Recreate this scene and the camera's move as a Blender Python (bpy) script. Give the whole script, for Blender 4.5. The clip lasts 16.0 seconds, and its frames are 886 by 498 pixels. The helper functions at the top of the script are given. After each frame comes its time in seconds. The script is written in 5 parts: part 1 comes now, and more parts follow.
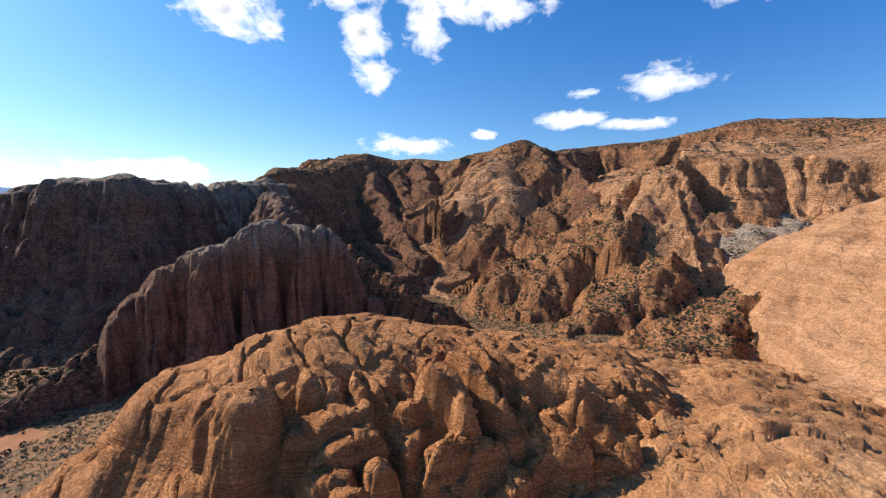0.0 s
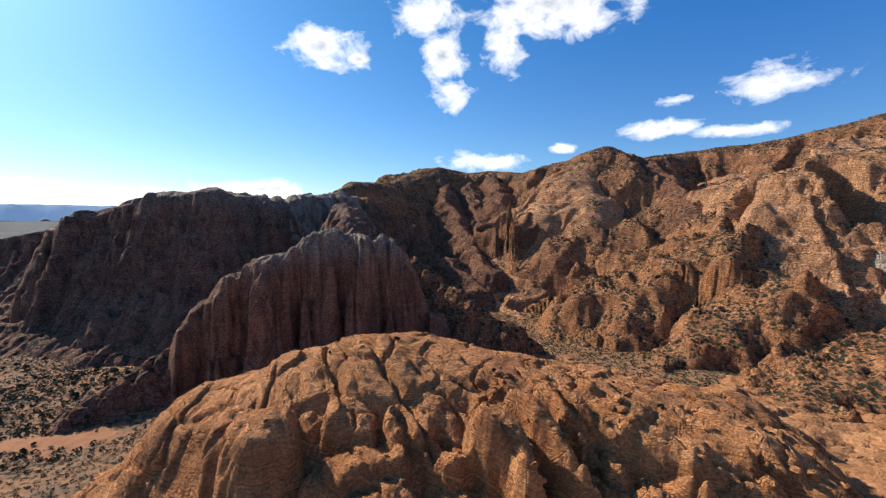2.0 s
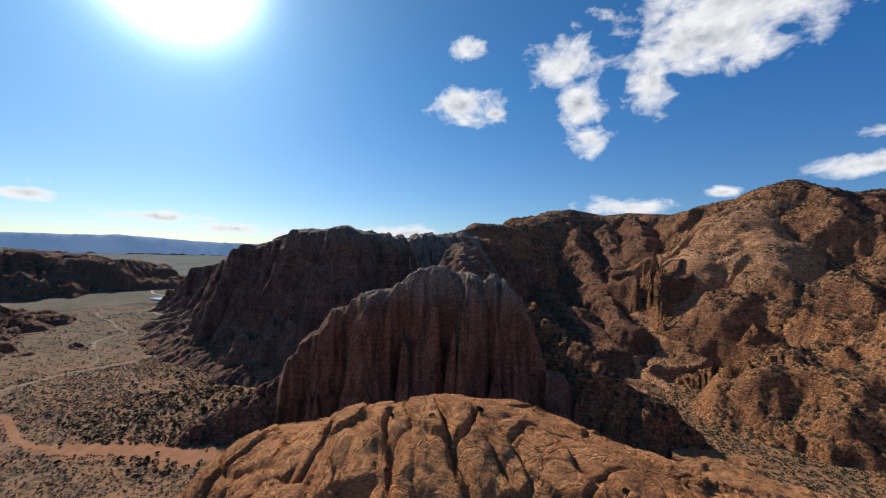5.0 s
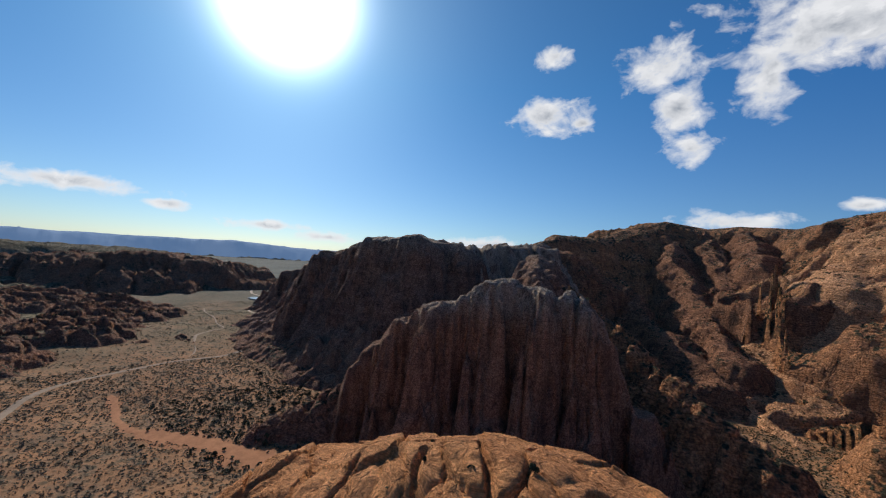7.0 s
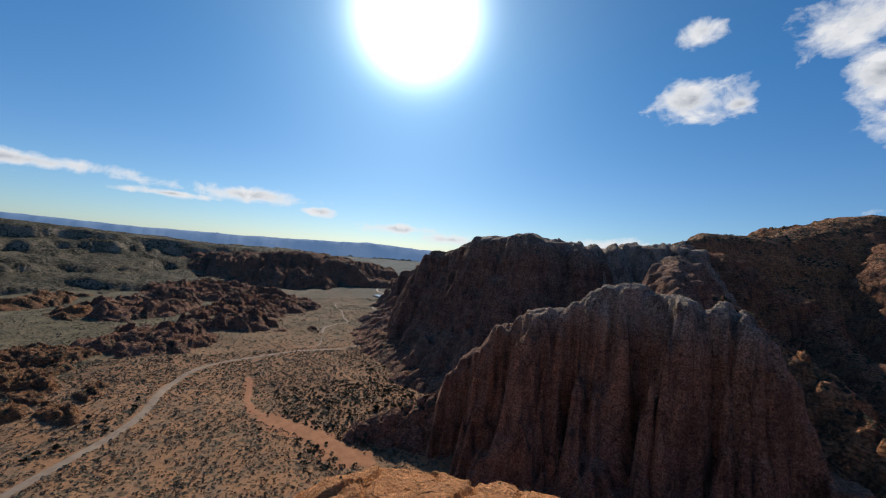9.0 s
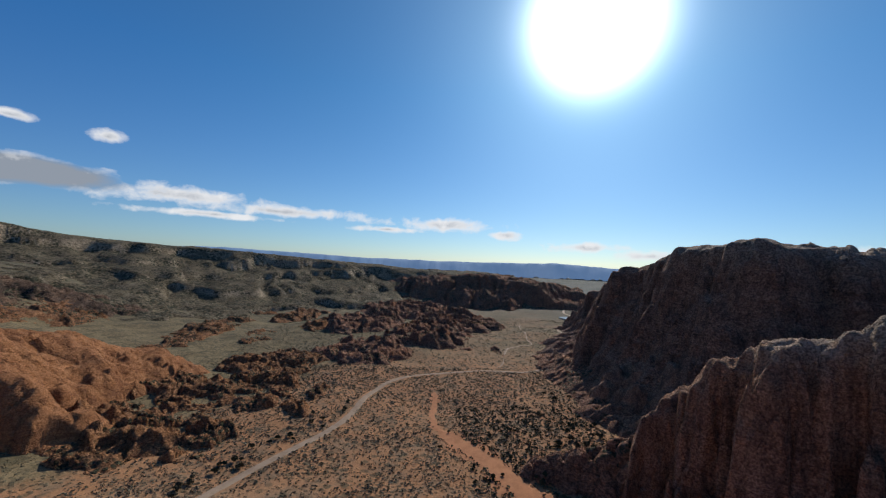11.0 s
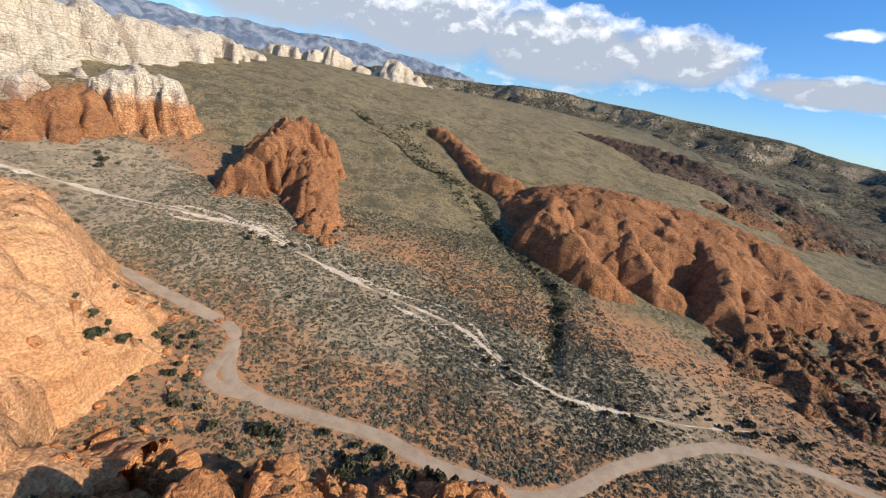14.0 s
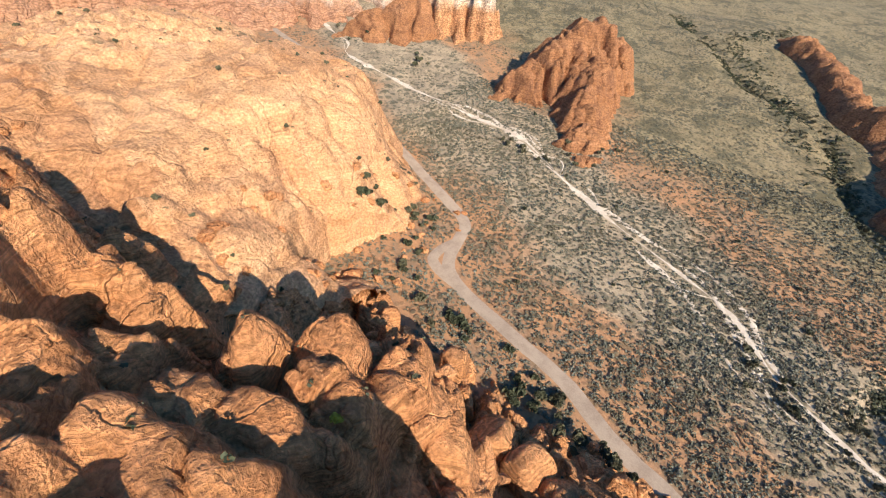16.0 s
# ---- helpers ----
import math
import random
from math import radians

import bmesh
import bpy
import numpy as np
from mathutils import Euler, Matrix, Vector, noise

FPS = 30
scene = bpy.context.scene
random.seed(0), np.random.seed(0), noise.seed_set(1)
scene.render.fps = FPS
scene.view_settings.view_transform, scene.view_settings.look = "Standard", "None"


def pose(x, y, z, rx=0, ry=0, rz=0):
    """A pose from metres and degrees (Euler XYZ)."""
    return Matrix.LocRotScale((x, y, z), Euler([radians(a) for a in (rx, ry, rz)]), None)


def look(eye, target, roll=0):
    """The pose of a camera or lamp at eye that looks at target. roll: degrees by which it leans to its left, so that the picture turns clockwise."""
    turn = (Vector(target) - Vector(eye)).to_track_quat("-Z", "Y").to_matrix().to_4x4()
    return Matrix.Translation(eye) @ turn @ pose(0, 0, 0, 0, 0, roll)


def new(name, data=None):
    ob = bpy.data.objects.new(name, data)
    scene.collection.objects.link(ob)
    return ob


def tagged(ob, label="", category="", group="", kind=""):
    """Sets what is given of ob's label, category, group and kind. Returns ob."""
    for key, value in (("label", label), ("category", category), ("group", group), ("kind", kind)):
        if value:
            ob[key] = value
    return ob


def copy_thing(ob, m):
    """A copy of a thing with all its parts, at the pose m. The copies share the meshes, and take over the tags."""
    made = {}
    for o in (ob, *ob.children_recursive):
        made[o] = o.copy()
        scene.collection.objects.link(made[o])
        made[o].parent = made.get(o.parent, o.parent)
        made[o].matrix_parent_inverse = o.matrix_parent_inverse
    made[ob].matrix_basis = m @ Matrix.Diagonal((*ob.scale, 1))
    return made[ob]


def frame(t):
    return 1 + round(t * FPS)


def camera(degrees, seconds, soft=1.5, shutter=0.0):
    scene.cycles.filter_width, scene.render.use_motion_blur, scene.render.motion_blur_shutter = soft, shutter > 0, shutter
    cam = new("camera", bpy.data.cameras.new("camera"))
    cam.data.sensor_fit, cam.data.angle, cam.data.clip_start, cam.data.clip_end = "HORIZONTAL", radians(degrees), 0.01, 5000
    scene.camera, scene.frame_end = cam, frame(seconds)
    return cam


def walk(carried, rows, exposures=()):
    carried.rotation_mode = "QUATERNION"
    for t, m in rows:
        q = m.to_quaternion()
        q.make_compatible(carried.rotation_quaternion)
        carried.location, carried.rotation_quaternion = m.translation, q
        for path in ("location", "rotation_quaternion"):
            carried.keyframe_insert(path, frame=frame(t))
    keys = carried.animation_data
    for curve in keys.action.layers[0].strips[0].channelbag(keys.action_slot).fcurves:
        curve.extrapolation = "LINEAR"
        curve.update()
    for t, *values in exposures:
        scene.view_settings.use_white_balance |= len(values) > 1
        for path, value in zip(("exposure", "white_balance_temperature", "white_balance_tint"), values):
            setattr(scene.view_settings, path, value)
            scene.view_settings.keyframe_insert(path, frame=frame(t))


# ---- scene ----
cam = camera(97.2, 16.0, soft=1.2)
METRES, EYE, TILT, LEAN, TURN = 160.0, 100.0, -8.0, -1.0, 0.0
ROWS = [
    (0.0, 0.0, 0.0, 0.0, 0.0, 0.0, 0.0),
    (0.5, 0.0084, 0.0449, -0.0028, 2.72, 0.44, -0.32),
    (1.0, 0.0145, 0.0846, -0.0058, 5.42, 0.93, -0.55),
    (1.5, 0.0188, 0.121, -0.0091, 8.12, 1.49, -0.76),
    (2.0, 0.0227, 0.1561, -0.0122, 10.91, 2.19, -1.06),
    (2.5, 0.0254, 0.1904, -0.0153, 13.92, 3.15, -1.53),
    (3.0, 0.0266, 0.2247, -0.0173, 17.13, 4.33, -2.2),
    (3.5, 0.0268, 0.2584, -0.0186, 20.5, 5.65, -3.03),
    (4.0, 0.0261, 0.2907, -0.0182, 23.77, 6.78, -3.87),
    (6.5, 0.0001, 0.4329, -0.0067, 37.35, 8.51, -7.36),
    (7.0, -0.006, 0.4599, -0.0024, 40.7, 8.25, -8.42),
    (7.5, -0.018, 0.4954, 0.0008, 44.63, 7.81, -9.51),
    (8.0, -0.035, 0.5361, 0.0055, 49.32, 7.07, -10.5),
    (10.5, -0.1238, 0.6631, 0.0112, 76.42, 4.35, -9.84),
    (11.0, -0.1429, 0.6809, 0.0099, 85.79, 3.71, -10.29),
    (11.5, -0.161, 0.6982, 0.0107, 98.6, 1.59, -11.7),
    (12.0, -0.1788, 0.7126, 0.0111, 114.6, -2.58, -13.47),
    (12.5, -0.1954, 0.7208, 0.0096, 131.63, -8.56, -14.41),
    (13.0, -0.2121, 0.7313, 0.007, 148.1, -15.38, -14.22),
    (13.5, -0.2321, 0.7382, -0.0012, 163.53, -22.25, -13.29),
    (14.0, -0.2566, 0.7376, -0.0098, 178.45, -28.8, -11.63),
    (14.5, -0.2786, 0.7262, -0.0195, 193.08, -34.72, -9.43),
    (15.0, -0.2947, 0.7058, -0.0362, 206.27, -39.43, -6.87),
    (15.5, -0.3043, 0.6813, -0.0609, 215.23, -42.29, -3.93),
    (16.0, -0.3066, 0.6554, -0.0905, 217.84, -43.09, -2.08),
]
EXPOSURES = [(0.0, 0.25), (2.0, 0.15), (4.0, -0.2), (7.0, -0.5), (11.0, -0.5), (12.0, -0.55), (12.5, -0.42), (13.0, 0.0), (13.5, 0.25), (14.0, 0.35), (14.7, 0.42), (15.3, 0.6), (16.0, 0.8)]
walk(cam, [(t, pose(0, 0, EYE, TILT, LEAN, TURN) @ pose(METRES * x, METRES * y, METRES * z, 90 + pitch, roll, yaw)) for t, x, y, z, yaw, pitch, roll in ROWS], EXPOSURES)

# ---- sky and sun ----
SUN_AZ, SUN_EL = 65.5, 31.0   # degrees, counter-clockwise from +y; above the horizon


def bearing(az, el=0.0, dist=1.0):
    """A way (or a place at dist) from azimuth and elevation in degrees."""
    a, e = radians(az), radians(el)
    return Vector((-math.sin(a) * math.cos(e), math.cos(a) * math.cos(e), math.sin(e))) * dist


sun = new("sun", bpy.data.lights.new("sun", "SUN"))
sun.data.energy, sun.data.angle, sun.data.color = 5.0, radians(0.53), (1.0, 0.93, 0.83)
sun.matrix_world = look(bearing(SUN_AZ, SUN_EL, 1000), (0, 0, 0))

world = bpy.data.worlds.new("sky")
scene.world = world
world.use_nodes = True
wt = world.node_tree
wt.nodes.clear()


def wmath(op, a, b=None, c=None, clamp=False):
    n = wt.nodes.new("ShaderNodeMath")
    n.operation, n.use_clamp = op, clamp
    for i, v in enumerate((a, b, c)):
        if v is None:
            continue
        if isinstance(v, (int, float)):
            n.inputs[i].default_value = v
        else:
            wt.links.new(v, n.inputs[i])
    return n.outputs[0]


def wmix(fac, a, b):
    n = wt.nodes.new("ShaderNodeMix")
    n.data_type = "RGBA"
    for i, v in ((0, fac), (6, a), (7, b)):
        if isinstance(v, tuple):
            n.inputs[i].default_value = v
        elif isinstance(v, float):
            n.inputs[i].default_value = v
        else:
            wt.links.new(v, n.inputs[i])
    return n.outputs[2]


sky = wt.nodes.new("ShaderNodeTexSky")
sky.sky_type, sky.sun_disc = "NISHITA", False
sky.sun_elevation, sky.sun_rotation = radians(SUN_EL), radians(-SUN_AZ)
sky.altitude, sky.air_density, sky.dust_density, sky.ozone_density = 1000, 1.0, 0.6, 2.5
tex = wt.nodes.new("ShaderNodeTexCoord").outputs["Generated"]

# clouds: azimuth, elevation, half width, half height (degrees)
CUMULUS = [
    (27.6, 20.5, 5.5, 2.6), (22.8, 19.5, 2.2, 1.2), (27.2, 27.8, 2.4, 1.6), (13.5, 25.5, 4.8, 3.6), (11.2, 20.5, 3.2, 4.0), (9.7, 15.6, 2.8, 2.2),
    (-4.0, 25.5, 10.0, 4.0), (2.5, 22.5, 3.0, 4.2), (-7.0, 29.0, 12.0, 6.0), (-28.3, 13.8, 5.2, 1.9), (-18.8, 13.3, 2.2, 0.8),
    (-17.6, 10.2, 4.2, 1.4), (-25.0, 9.3, 4.6, 0.9), (-36.0, 23.0, 6.0, 2.0), (134.7, 12.7, 2.1, 0.55), (127.2, 12.4, 1.5, 0.8),
]
STREAKS = [
    (5.0, 6.7, 7.0, 1.4), (-5.7, 8.3, 1.8, 0.8), (36.0, 2.4, 8.0, 1.3), (50.0, 1.6, 6.0, 0.9), (86.5, 5.6, 9.0, 1.1), (94.0, 4.6, 6.0, 0.5), (77.0, 4.4, 2.8, 0.7),
    (66.0, 3.0, 6.0, 0.8), (58.0, 2.0, 5.0, 0.9), (108.0, 6.1, 12.0, 0.9), (121.0, 6.9, 10.0, 1.2), (117.0, 5.0, 9.0, 0.5),
]
BANKS = [(134.0, 7.6, 9.0, 1.7), (150.0, 9.4, 9.0, 3.4), (164.0, 8.8, 14.0, 5.0), (-178.0, 10.0, 16.0, 6.5), (-160.0, 10.0, 16.0, 6.5)]


def cloud_field(blobs):
    """How deep a way lies inside the nearest of some flattened clouds: 1 in its middle, 0 at its rim."""
    field = None
    for az, el, hw, hh in blobs:
        m = wt.nodes.new("ShaderNodeMapping")
        m.vector_type = "TEXTURE"
        turn = (-bearing(az, el)).to_track_quat("-Z", "Y").to_euler()
        m.inputs["Location"].default_value = bearing(az, el)
        m.inputs["Rotation"].default_value = turn
        m.inputs["Scale"].default_value = (radians(hw), radians(hh), 0.6)
        wt.links.new(tex, m.inputs["Vector"])
        size = wt.nodes.new("ShaderNodeVectorMath")
        size.operation = "LENGTH"
        wt.links.new(m.outputs[0], size.inputs[0])
        field = wmath("SUBTRACT", 1.0, size.outputs["Value"]) if field is None else wmath("MAXIMUM", field, wmath("SUBTRACT", 1.0, size.outputs["Value"]))
    return field


def puffs(shift):
    add = wt.nodes.new("ShaderNodeVectorMath")
    add.operation, add.inputs[1].default_value = "ADD", shift
    wt.links.new(tex, add.inputs[0])
    stretch = wt.nodes.new("ShaderNodeVectorMath")
    stretch.operation, stretch.inputs[1].default_value = "MULTIPLY", (1, 1, 1.5)
    wt.links.new(add.outputs[0], stretch.inputs[0])
    n = wt.nodes.new("ShaderNodeTexNoise")
    n.inputs["Scale"].default_value, n.inputs["Detail"].default_value, n.inputs["Roughness"].default_value = 17.0, 7.0, 0.6
    n.inputs["Distortion"].default_value = 0.3
    wt.links.new(stretch.outputs[0], n.inputs["Vector"])
    return n.outputs[0]


puff = puffs((0, 0, 0))
bank = cloud_field(BANKS)
inside = wmath("MAXIMUM", wmath("MAXIMUM", cloud_field(CUMULUS), cloud_field(STREAKS)), wmath("MULTIPLY", bank, 1.9))
thick = wmath("MULTIPLY_ADD", bank, 3.0, 0.2, clamp=True)
fray = wmath("MULTIPLY_ADD", thick, -1.6, 2.4)   # the great bank is smoother than the loose clouds
dense = wmath("ADD", inside, wmath("MULTIPLY", wmath("SUBTRACT", puff, 0.5), fray))
cover = wmath("MULTIPLY", wmath("MULTIPLY_ADD", dense, 1.5, 0.0, clamp=True), 0.96)
lit = wmath("MULTIPLY_ADD", wmath("SUBTRACT", puff, puffs((0, 0, 0.02))), 2.2, 0.62, clamp=True)
high = wt.nodes.new("ShaderNodeSeparateXYZ")
wt.links.new(tex, high.inputs[0])
under = wmath("MULTIPLY", thick, wmath("SUBTRACT", 1.0, wmath("ADD", wmath("MULTIPLY_ADD", high.outputs[2], 5.0, -0.62), wmath("MULTIPLY_ADD", lit, 0.8, -0.35), clamp=True)))
grey = wmath("MAXIMUM", wmath("MULTIPLY", wmath("MULTIPLY", wmath("MULTIPLY_ADD", dense, 1.1, -0.5, clamp=True), wmath("SUBTRACT", 1.0, lit)), wmath("SUBTRACT", 1.0, thick)), wmath("MULTIPLY", under, 0.8))
cloud_colour = wmix(wmath("MULTIPLY", grey, 2.0, clamp=True), (11.8, 11.9, 12.2, 1), (4.0, 4.5, 5.3, 1))

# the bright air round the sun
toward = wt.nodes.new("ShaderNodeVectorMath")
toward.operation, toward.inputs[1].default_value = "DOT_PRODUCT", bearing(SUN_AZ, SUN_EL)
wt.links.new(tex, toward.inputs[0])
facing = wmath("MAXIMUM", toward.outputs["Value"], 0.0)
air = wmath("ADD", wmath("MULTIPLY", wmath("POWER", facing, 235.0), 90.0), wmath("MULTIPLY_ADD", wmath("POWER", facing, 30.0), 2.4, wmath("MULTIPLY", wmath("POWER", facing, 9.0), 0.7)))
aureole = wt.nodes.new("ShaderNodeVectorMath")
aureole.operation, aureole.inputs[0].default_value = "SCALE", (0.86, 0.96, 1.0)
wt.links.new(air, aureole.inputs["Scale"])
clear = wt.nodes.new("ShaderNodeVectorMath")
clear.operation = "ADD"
tint = wt.nodes.new("ShaderNodeVectorMath")   # dry high-desert air: a deep, clean blue
tint.operation = "MULTIPLY"
wt.links.new(wmix(wmath("MULTIPLY_ADD", high.outputs[2], 2.6, -0.05, clamp=True), (0.74, 0.95, 1.18, 1), wmix(wmath("MULTIPLY_ADD", facing, 1.5, -0.2, clamp=True), (0.32, 0.96, 1.6, 1), (0.43, 0.98, 1.33, 1))), tint.inputs[1])
wt.links.new(sky.outputs[0], tint.inputs[0])
wt.links.new(tint.outputs[0], clear.inputs[0])
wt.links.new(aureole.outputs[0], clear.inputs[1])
back = wt.nodes.new("ShaderNodeBackground")
back.inputs["Strength"].default_value = 0.1
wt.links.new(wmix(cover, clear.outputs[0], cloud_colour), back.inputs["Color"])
wt.links.new(back.outputs[0], wt.nodes.new("ShaderNodeOutputWorld").inputs["Surface"])

# ---- materials ----


class Nodes:
    """A small builder for one material's nodes."""

    def __init__(self, name, roughness=0.9):
        self.mat = bpy.data.materials.new(name)
        self.mat.use_nodes = True
        self.t = self.mat.node_tree
        self.bsdf = self.t.nodes["Principled BSDF"]
        self.bsdf.inputs["Roughness"].default_value = roughness
        self.bsdf.inputs["Specular IOR Level"].default_value = 0.15
        self.geo = self.t.nodes.new("ShaderNodeNewGeometry")
        self.at = self.geo.outputs["Position"]

    def put(self, value, socket):
        if isinstance(value, (int, float)):
            socket.default_value = value
        elif isinstance(value, tuple):
            socket.default_value = (*value, 1.0)[:len(socket.default_value)]
        else:
            self.t.links.new(value, socket)

    def scaled(self, sx, sy, sz, at=None):
        n = self.t.nodes.new("ShaderNodeVectorMath")
        n.operation, n.inputs[1].default_value = "MULTIPLY", (sx, sy, sz)
        self.t.links.new(at or self.at, n.inputs[0])
        return n.outputs[0]

    def noise(self, size, detail=4.0, rough=0.55, at=None, stretch=(1, 1, 1), warp=0.0):
        n = self.t.nodes.new("ShaderNodeTexNoise")
        n.inputs["Scale"].default_value, n.inputs["Detail"].default_value = 1.0, detail
        n.inputs["Roughness"].default_value, n.inputs["Distortion"].default_value = rough, warp
        self.t.links.new(self.scaled(*(s / size for s in stretch), at=at), n.inputs["Vector"])
        return n.outputs[0]

    def cells(self, size, feature="F1", at=None, stretch=(1, 1, 1), out=0):
        n = self.t.nodes.new("ShaderNodeTexVoronoi")
        n.feature = feature
        n.inputs["Scale"].default_value = 1.0
        self.t.links.new(self.scaled(*(s / size for s in stretch), at=at), n.inputs["Vector"])
        return n.outputs[out]

    def math(self, op, a, b=0.0, c=0.0, clamp=False):
        n = self.t.nodes.new("ShaderNodeMath")
        n.operation, n.use_clamp = op, clamp
        for v, s in zip((a, b, c), n.inputs):
            self.put(v, s)
        return n.outputs[0]

    def span(self, v, lo, hi):
        """v from lo..hi to 0..1, softly."""
        n = self.t.nodes.new("ShaderNodeMapRange")
        n.interpolation_type = "SMOOTHSTEP"
        self.put(v, n.inputs[0])
        n.inputs[1].default_value, n.inputs[2].default_value = lo, hi
        return n.outputs[0]

    def mix(self, fac, a, b, blend="MIX"):
        n = self.t.nodes.new("ShaderNodeMix")
        n.data_type, n.blend_type = "RGBA", blend
        self.put(fac, n.inputs[0]), self.put(a, n.inputs[6]), self.put(b, n.inputs[7])
        return n.outputs[2]

    def axis(self, v, i):
        n = self.t.nodes.new("ShaderNodeSeparateXYZ")
        self.t.links.new(v, n.inputs[0])
        return n.outputs[i]

    def bump(self, height, strength=0.6, dist=0.3):
        n = self.t.nodes.new("ShaderNodeBump")
        n.inputs["Strength"].default_value, n.inputs["Distance"].default_value = strength, dist
        self.t.links.new(height, n.inputs["Height"])
        self.t.links.new(n.outputs[0], self.bsdf.inputs["Normal"])

    def done(self, colour):
        self.put(colour, self.bsdf.inputs["Base Color"])
        return self.mat


def sandstone(name, pale, deep, varnish, stain=0.5, bands=0.5, band_size=6.0, cap=None, cap_z=(0, 1), brush=0.0, joints=5.0, relief=0.5, grain=1.0, wear=1.0, lines=1.0, fleck=1.0, cliff=None):
    """Cross-bedded desert sandstone: tone patches, thin bedding lines, dark varnish streaks that hang down steep faces, cracks.
    cap: a paler rock above the heights cap_z; cliff: the bare rock of its steep faces; brush: how much low growth and soil lies on the flatter ledges."""
    m = Nodes(name, 0.92)
    big = m.noise(38, 5, 0.6)
    mid = m.noise(6, 5, 0.6, warp=0.5)
    fine = m.noise(0.7 * grain, 6, 0.65)
    bend = m.noise(25, 3)
    z = m.axis(m.at, 2)
    level = m.math("MULTIPLY_ADD", bend, 14.0, z)
    lay = m.t.nodes.new("ShaderNodeCombineXYZ")
    m.put(level, lay.inputs[2])
    strata = m.noise(band_size, 6, 0.75, at=lay.outputs[0])
    base = m.mix(m.span(m.math("ADD", big, m.math("MULTIPLY", mid, 0.6)), 0.55, 1.05), pale, deep)
    base = m.mix(m.math("MULTIPLY", m.span(strata, 0.42, 0.62), bands), base, tuple(min(1, c * 1.35 + 0.03) for c in pale))
    if cap:
        top = m.span(m.math("MULTIPLY_ADD", mid, (cap_z[1] - cap_z[0]) * 1.5, z), cap_z[0] + 0.4 * (cap_z[1] - cap_z[0]), cap_z[1] + 0.7 * (cap_z[1] - cap_z[0]))
        base = m.mix(m.math("MULTIPLY", top, m.span(big, 0.2, 0.38)), base, cap)
    if cliff:
        base = m.mix(m.math("MULTIPLY", m.span(m.axis(m.geo.outputs["Normal"], 2), 0.9, 0.72), m.span(big, 0.3, 0.5)), base, cliff)
    streak = m.noise(5, 4, 0.65, stretch=(1, 1, 0.09))
    steep = m.span(m.axis(m.geo.outputs["Normal"], 2), 0.85, 0.35)
    base = m.mix(m.math("MULTIPLY", m.math("MULTIPLY", m.span(streak, 0.45, 0.66), m.math("MULTIPLY_ADD", steep, 0.8, 0.2)), stain), base, varnish)
    blot = m.noise(13, 6, 0.7)
    base = m.mix(m.math("MULTIPLY", m.span(blot, 0.52, 0.68), stain * 0.8), base, varnish)
    if brush:
        flat = m.span(m.axis(m.geo.outputs["Normal"], 2), 0.5, 0.8)
        tuft = m.cells(2.2 * max(1.0, 0.8 * grain))
        spots = m.math("MULTIPLY", m.span(tuft, 0.62, 0.38), m.span(m.noise(30, 4, 0.6), 0.62 - 0.3 * brush, 0.75 - 0.3 * brush))
        base = m.mix(m.math("MULTIPLY", flat, spots), base, (0.055, 0.055, 0.032))
    beds = m.noise(0.5 * grain, 4, 0.65, at=lay.outputs[0])
    base = m.mix(fleck, base, m.mix(m.span(fine, 0.32, 0.7), (0.5, 0.48, 0.46), (1.5, 1.5, 1.5)), "MULTIPLY")
    base = m.mix(0.7 * lines, base, m.mix(m.span(beds, 0.38, 0.58), (0.6, 0.57, 0.54), (1.35, 1.35, 1.35)), "MULTIPLY")
    pits = m.span(m.noise(1.7 * grain, 5, 0.7), 0.36, 0.5)
    base = m.mix(m.math("MULTIPLY_ADD", pits, -0.4 * wear, 0.4 * wear), base, tuple(0.6 * c for c in varnish))
    stray = m.t.nodes.new("ShaderNodeTexNoise")
    stray.inputs["Scale"].default_value, stray.inputs["Detail"].default_value = 0.9 / joints, 5.0
    m.t.links.new(m.at, stray.inputs["Vector"])
    drift = m.t.nodes.new("ShaderNodeVectorMath")
    drift.operation, drift.inputs[1].default_value = "MULTIPLY_ADD", (1.3 * joints,) * 3
    m.t.links.new(stray.outputs["Color"], drift.inputs[0]), m.t.links.new(m.at, drift.inputs[2])
    crack = m.span(m.cells(joints, "DISTANCE_TO_EDGE", at=drift.outputs[0], stretch=(1, 0.6, 0.5)), 0.0, 0.025)
    hair = m.span(m.cells(joints * 0.35, "DISTANCE_TO_EDGE", at=drift.outputs[0], stretch=(1, 0.7, 0.8)), 0.0, 0.05)
    base = m.mix(m.math("MULTIPLY", m.math("SUBTRACT", 1.0, crack), m.math("MULTIPLY", m.span(mid, 0.42, 0.58), 0.6 * wear)), base, tuple(0.35 * c for c in varnish))
    rough = m.math("ADD", m.math("MULTIPLY", fine, 1.2), m.math("ADD", m.math("MULTIPLY", beds, 1.3), m.math("ADD", m.math("MULTIPLY", mid, 2.0), m.math("ADD", m.math("MULTIPLY", crack, 0.6), m.math("ADD", m.math("MULTIPLY", hair, 0.25 * wear), m.math("MULTIPLY", pits, 0.5 * wear))))))
    m.bump(rough, min(1.0, relief * 1.3), 1.4 * grain)
    return m.done(base)


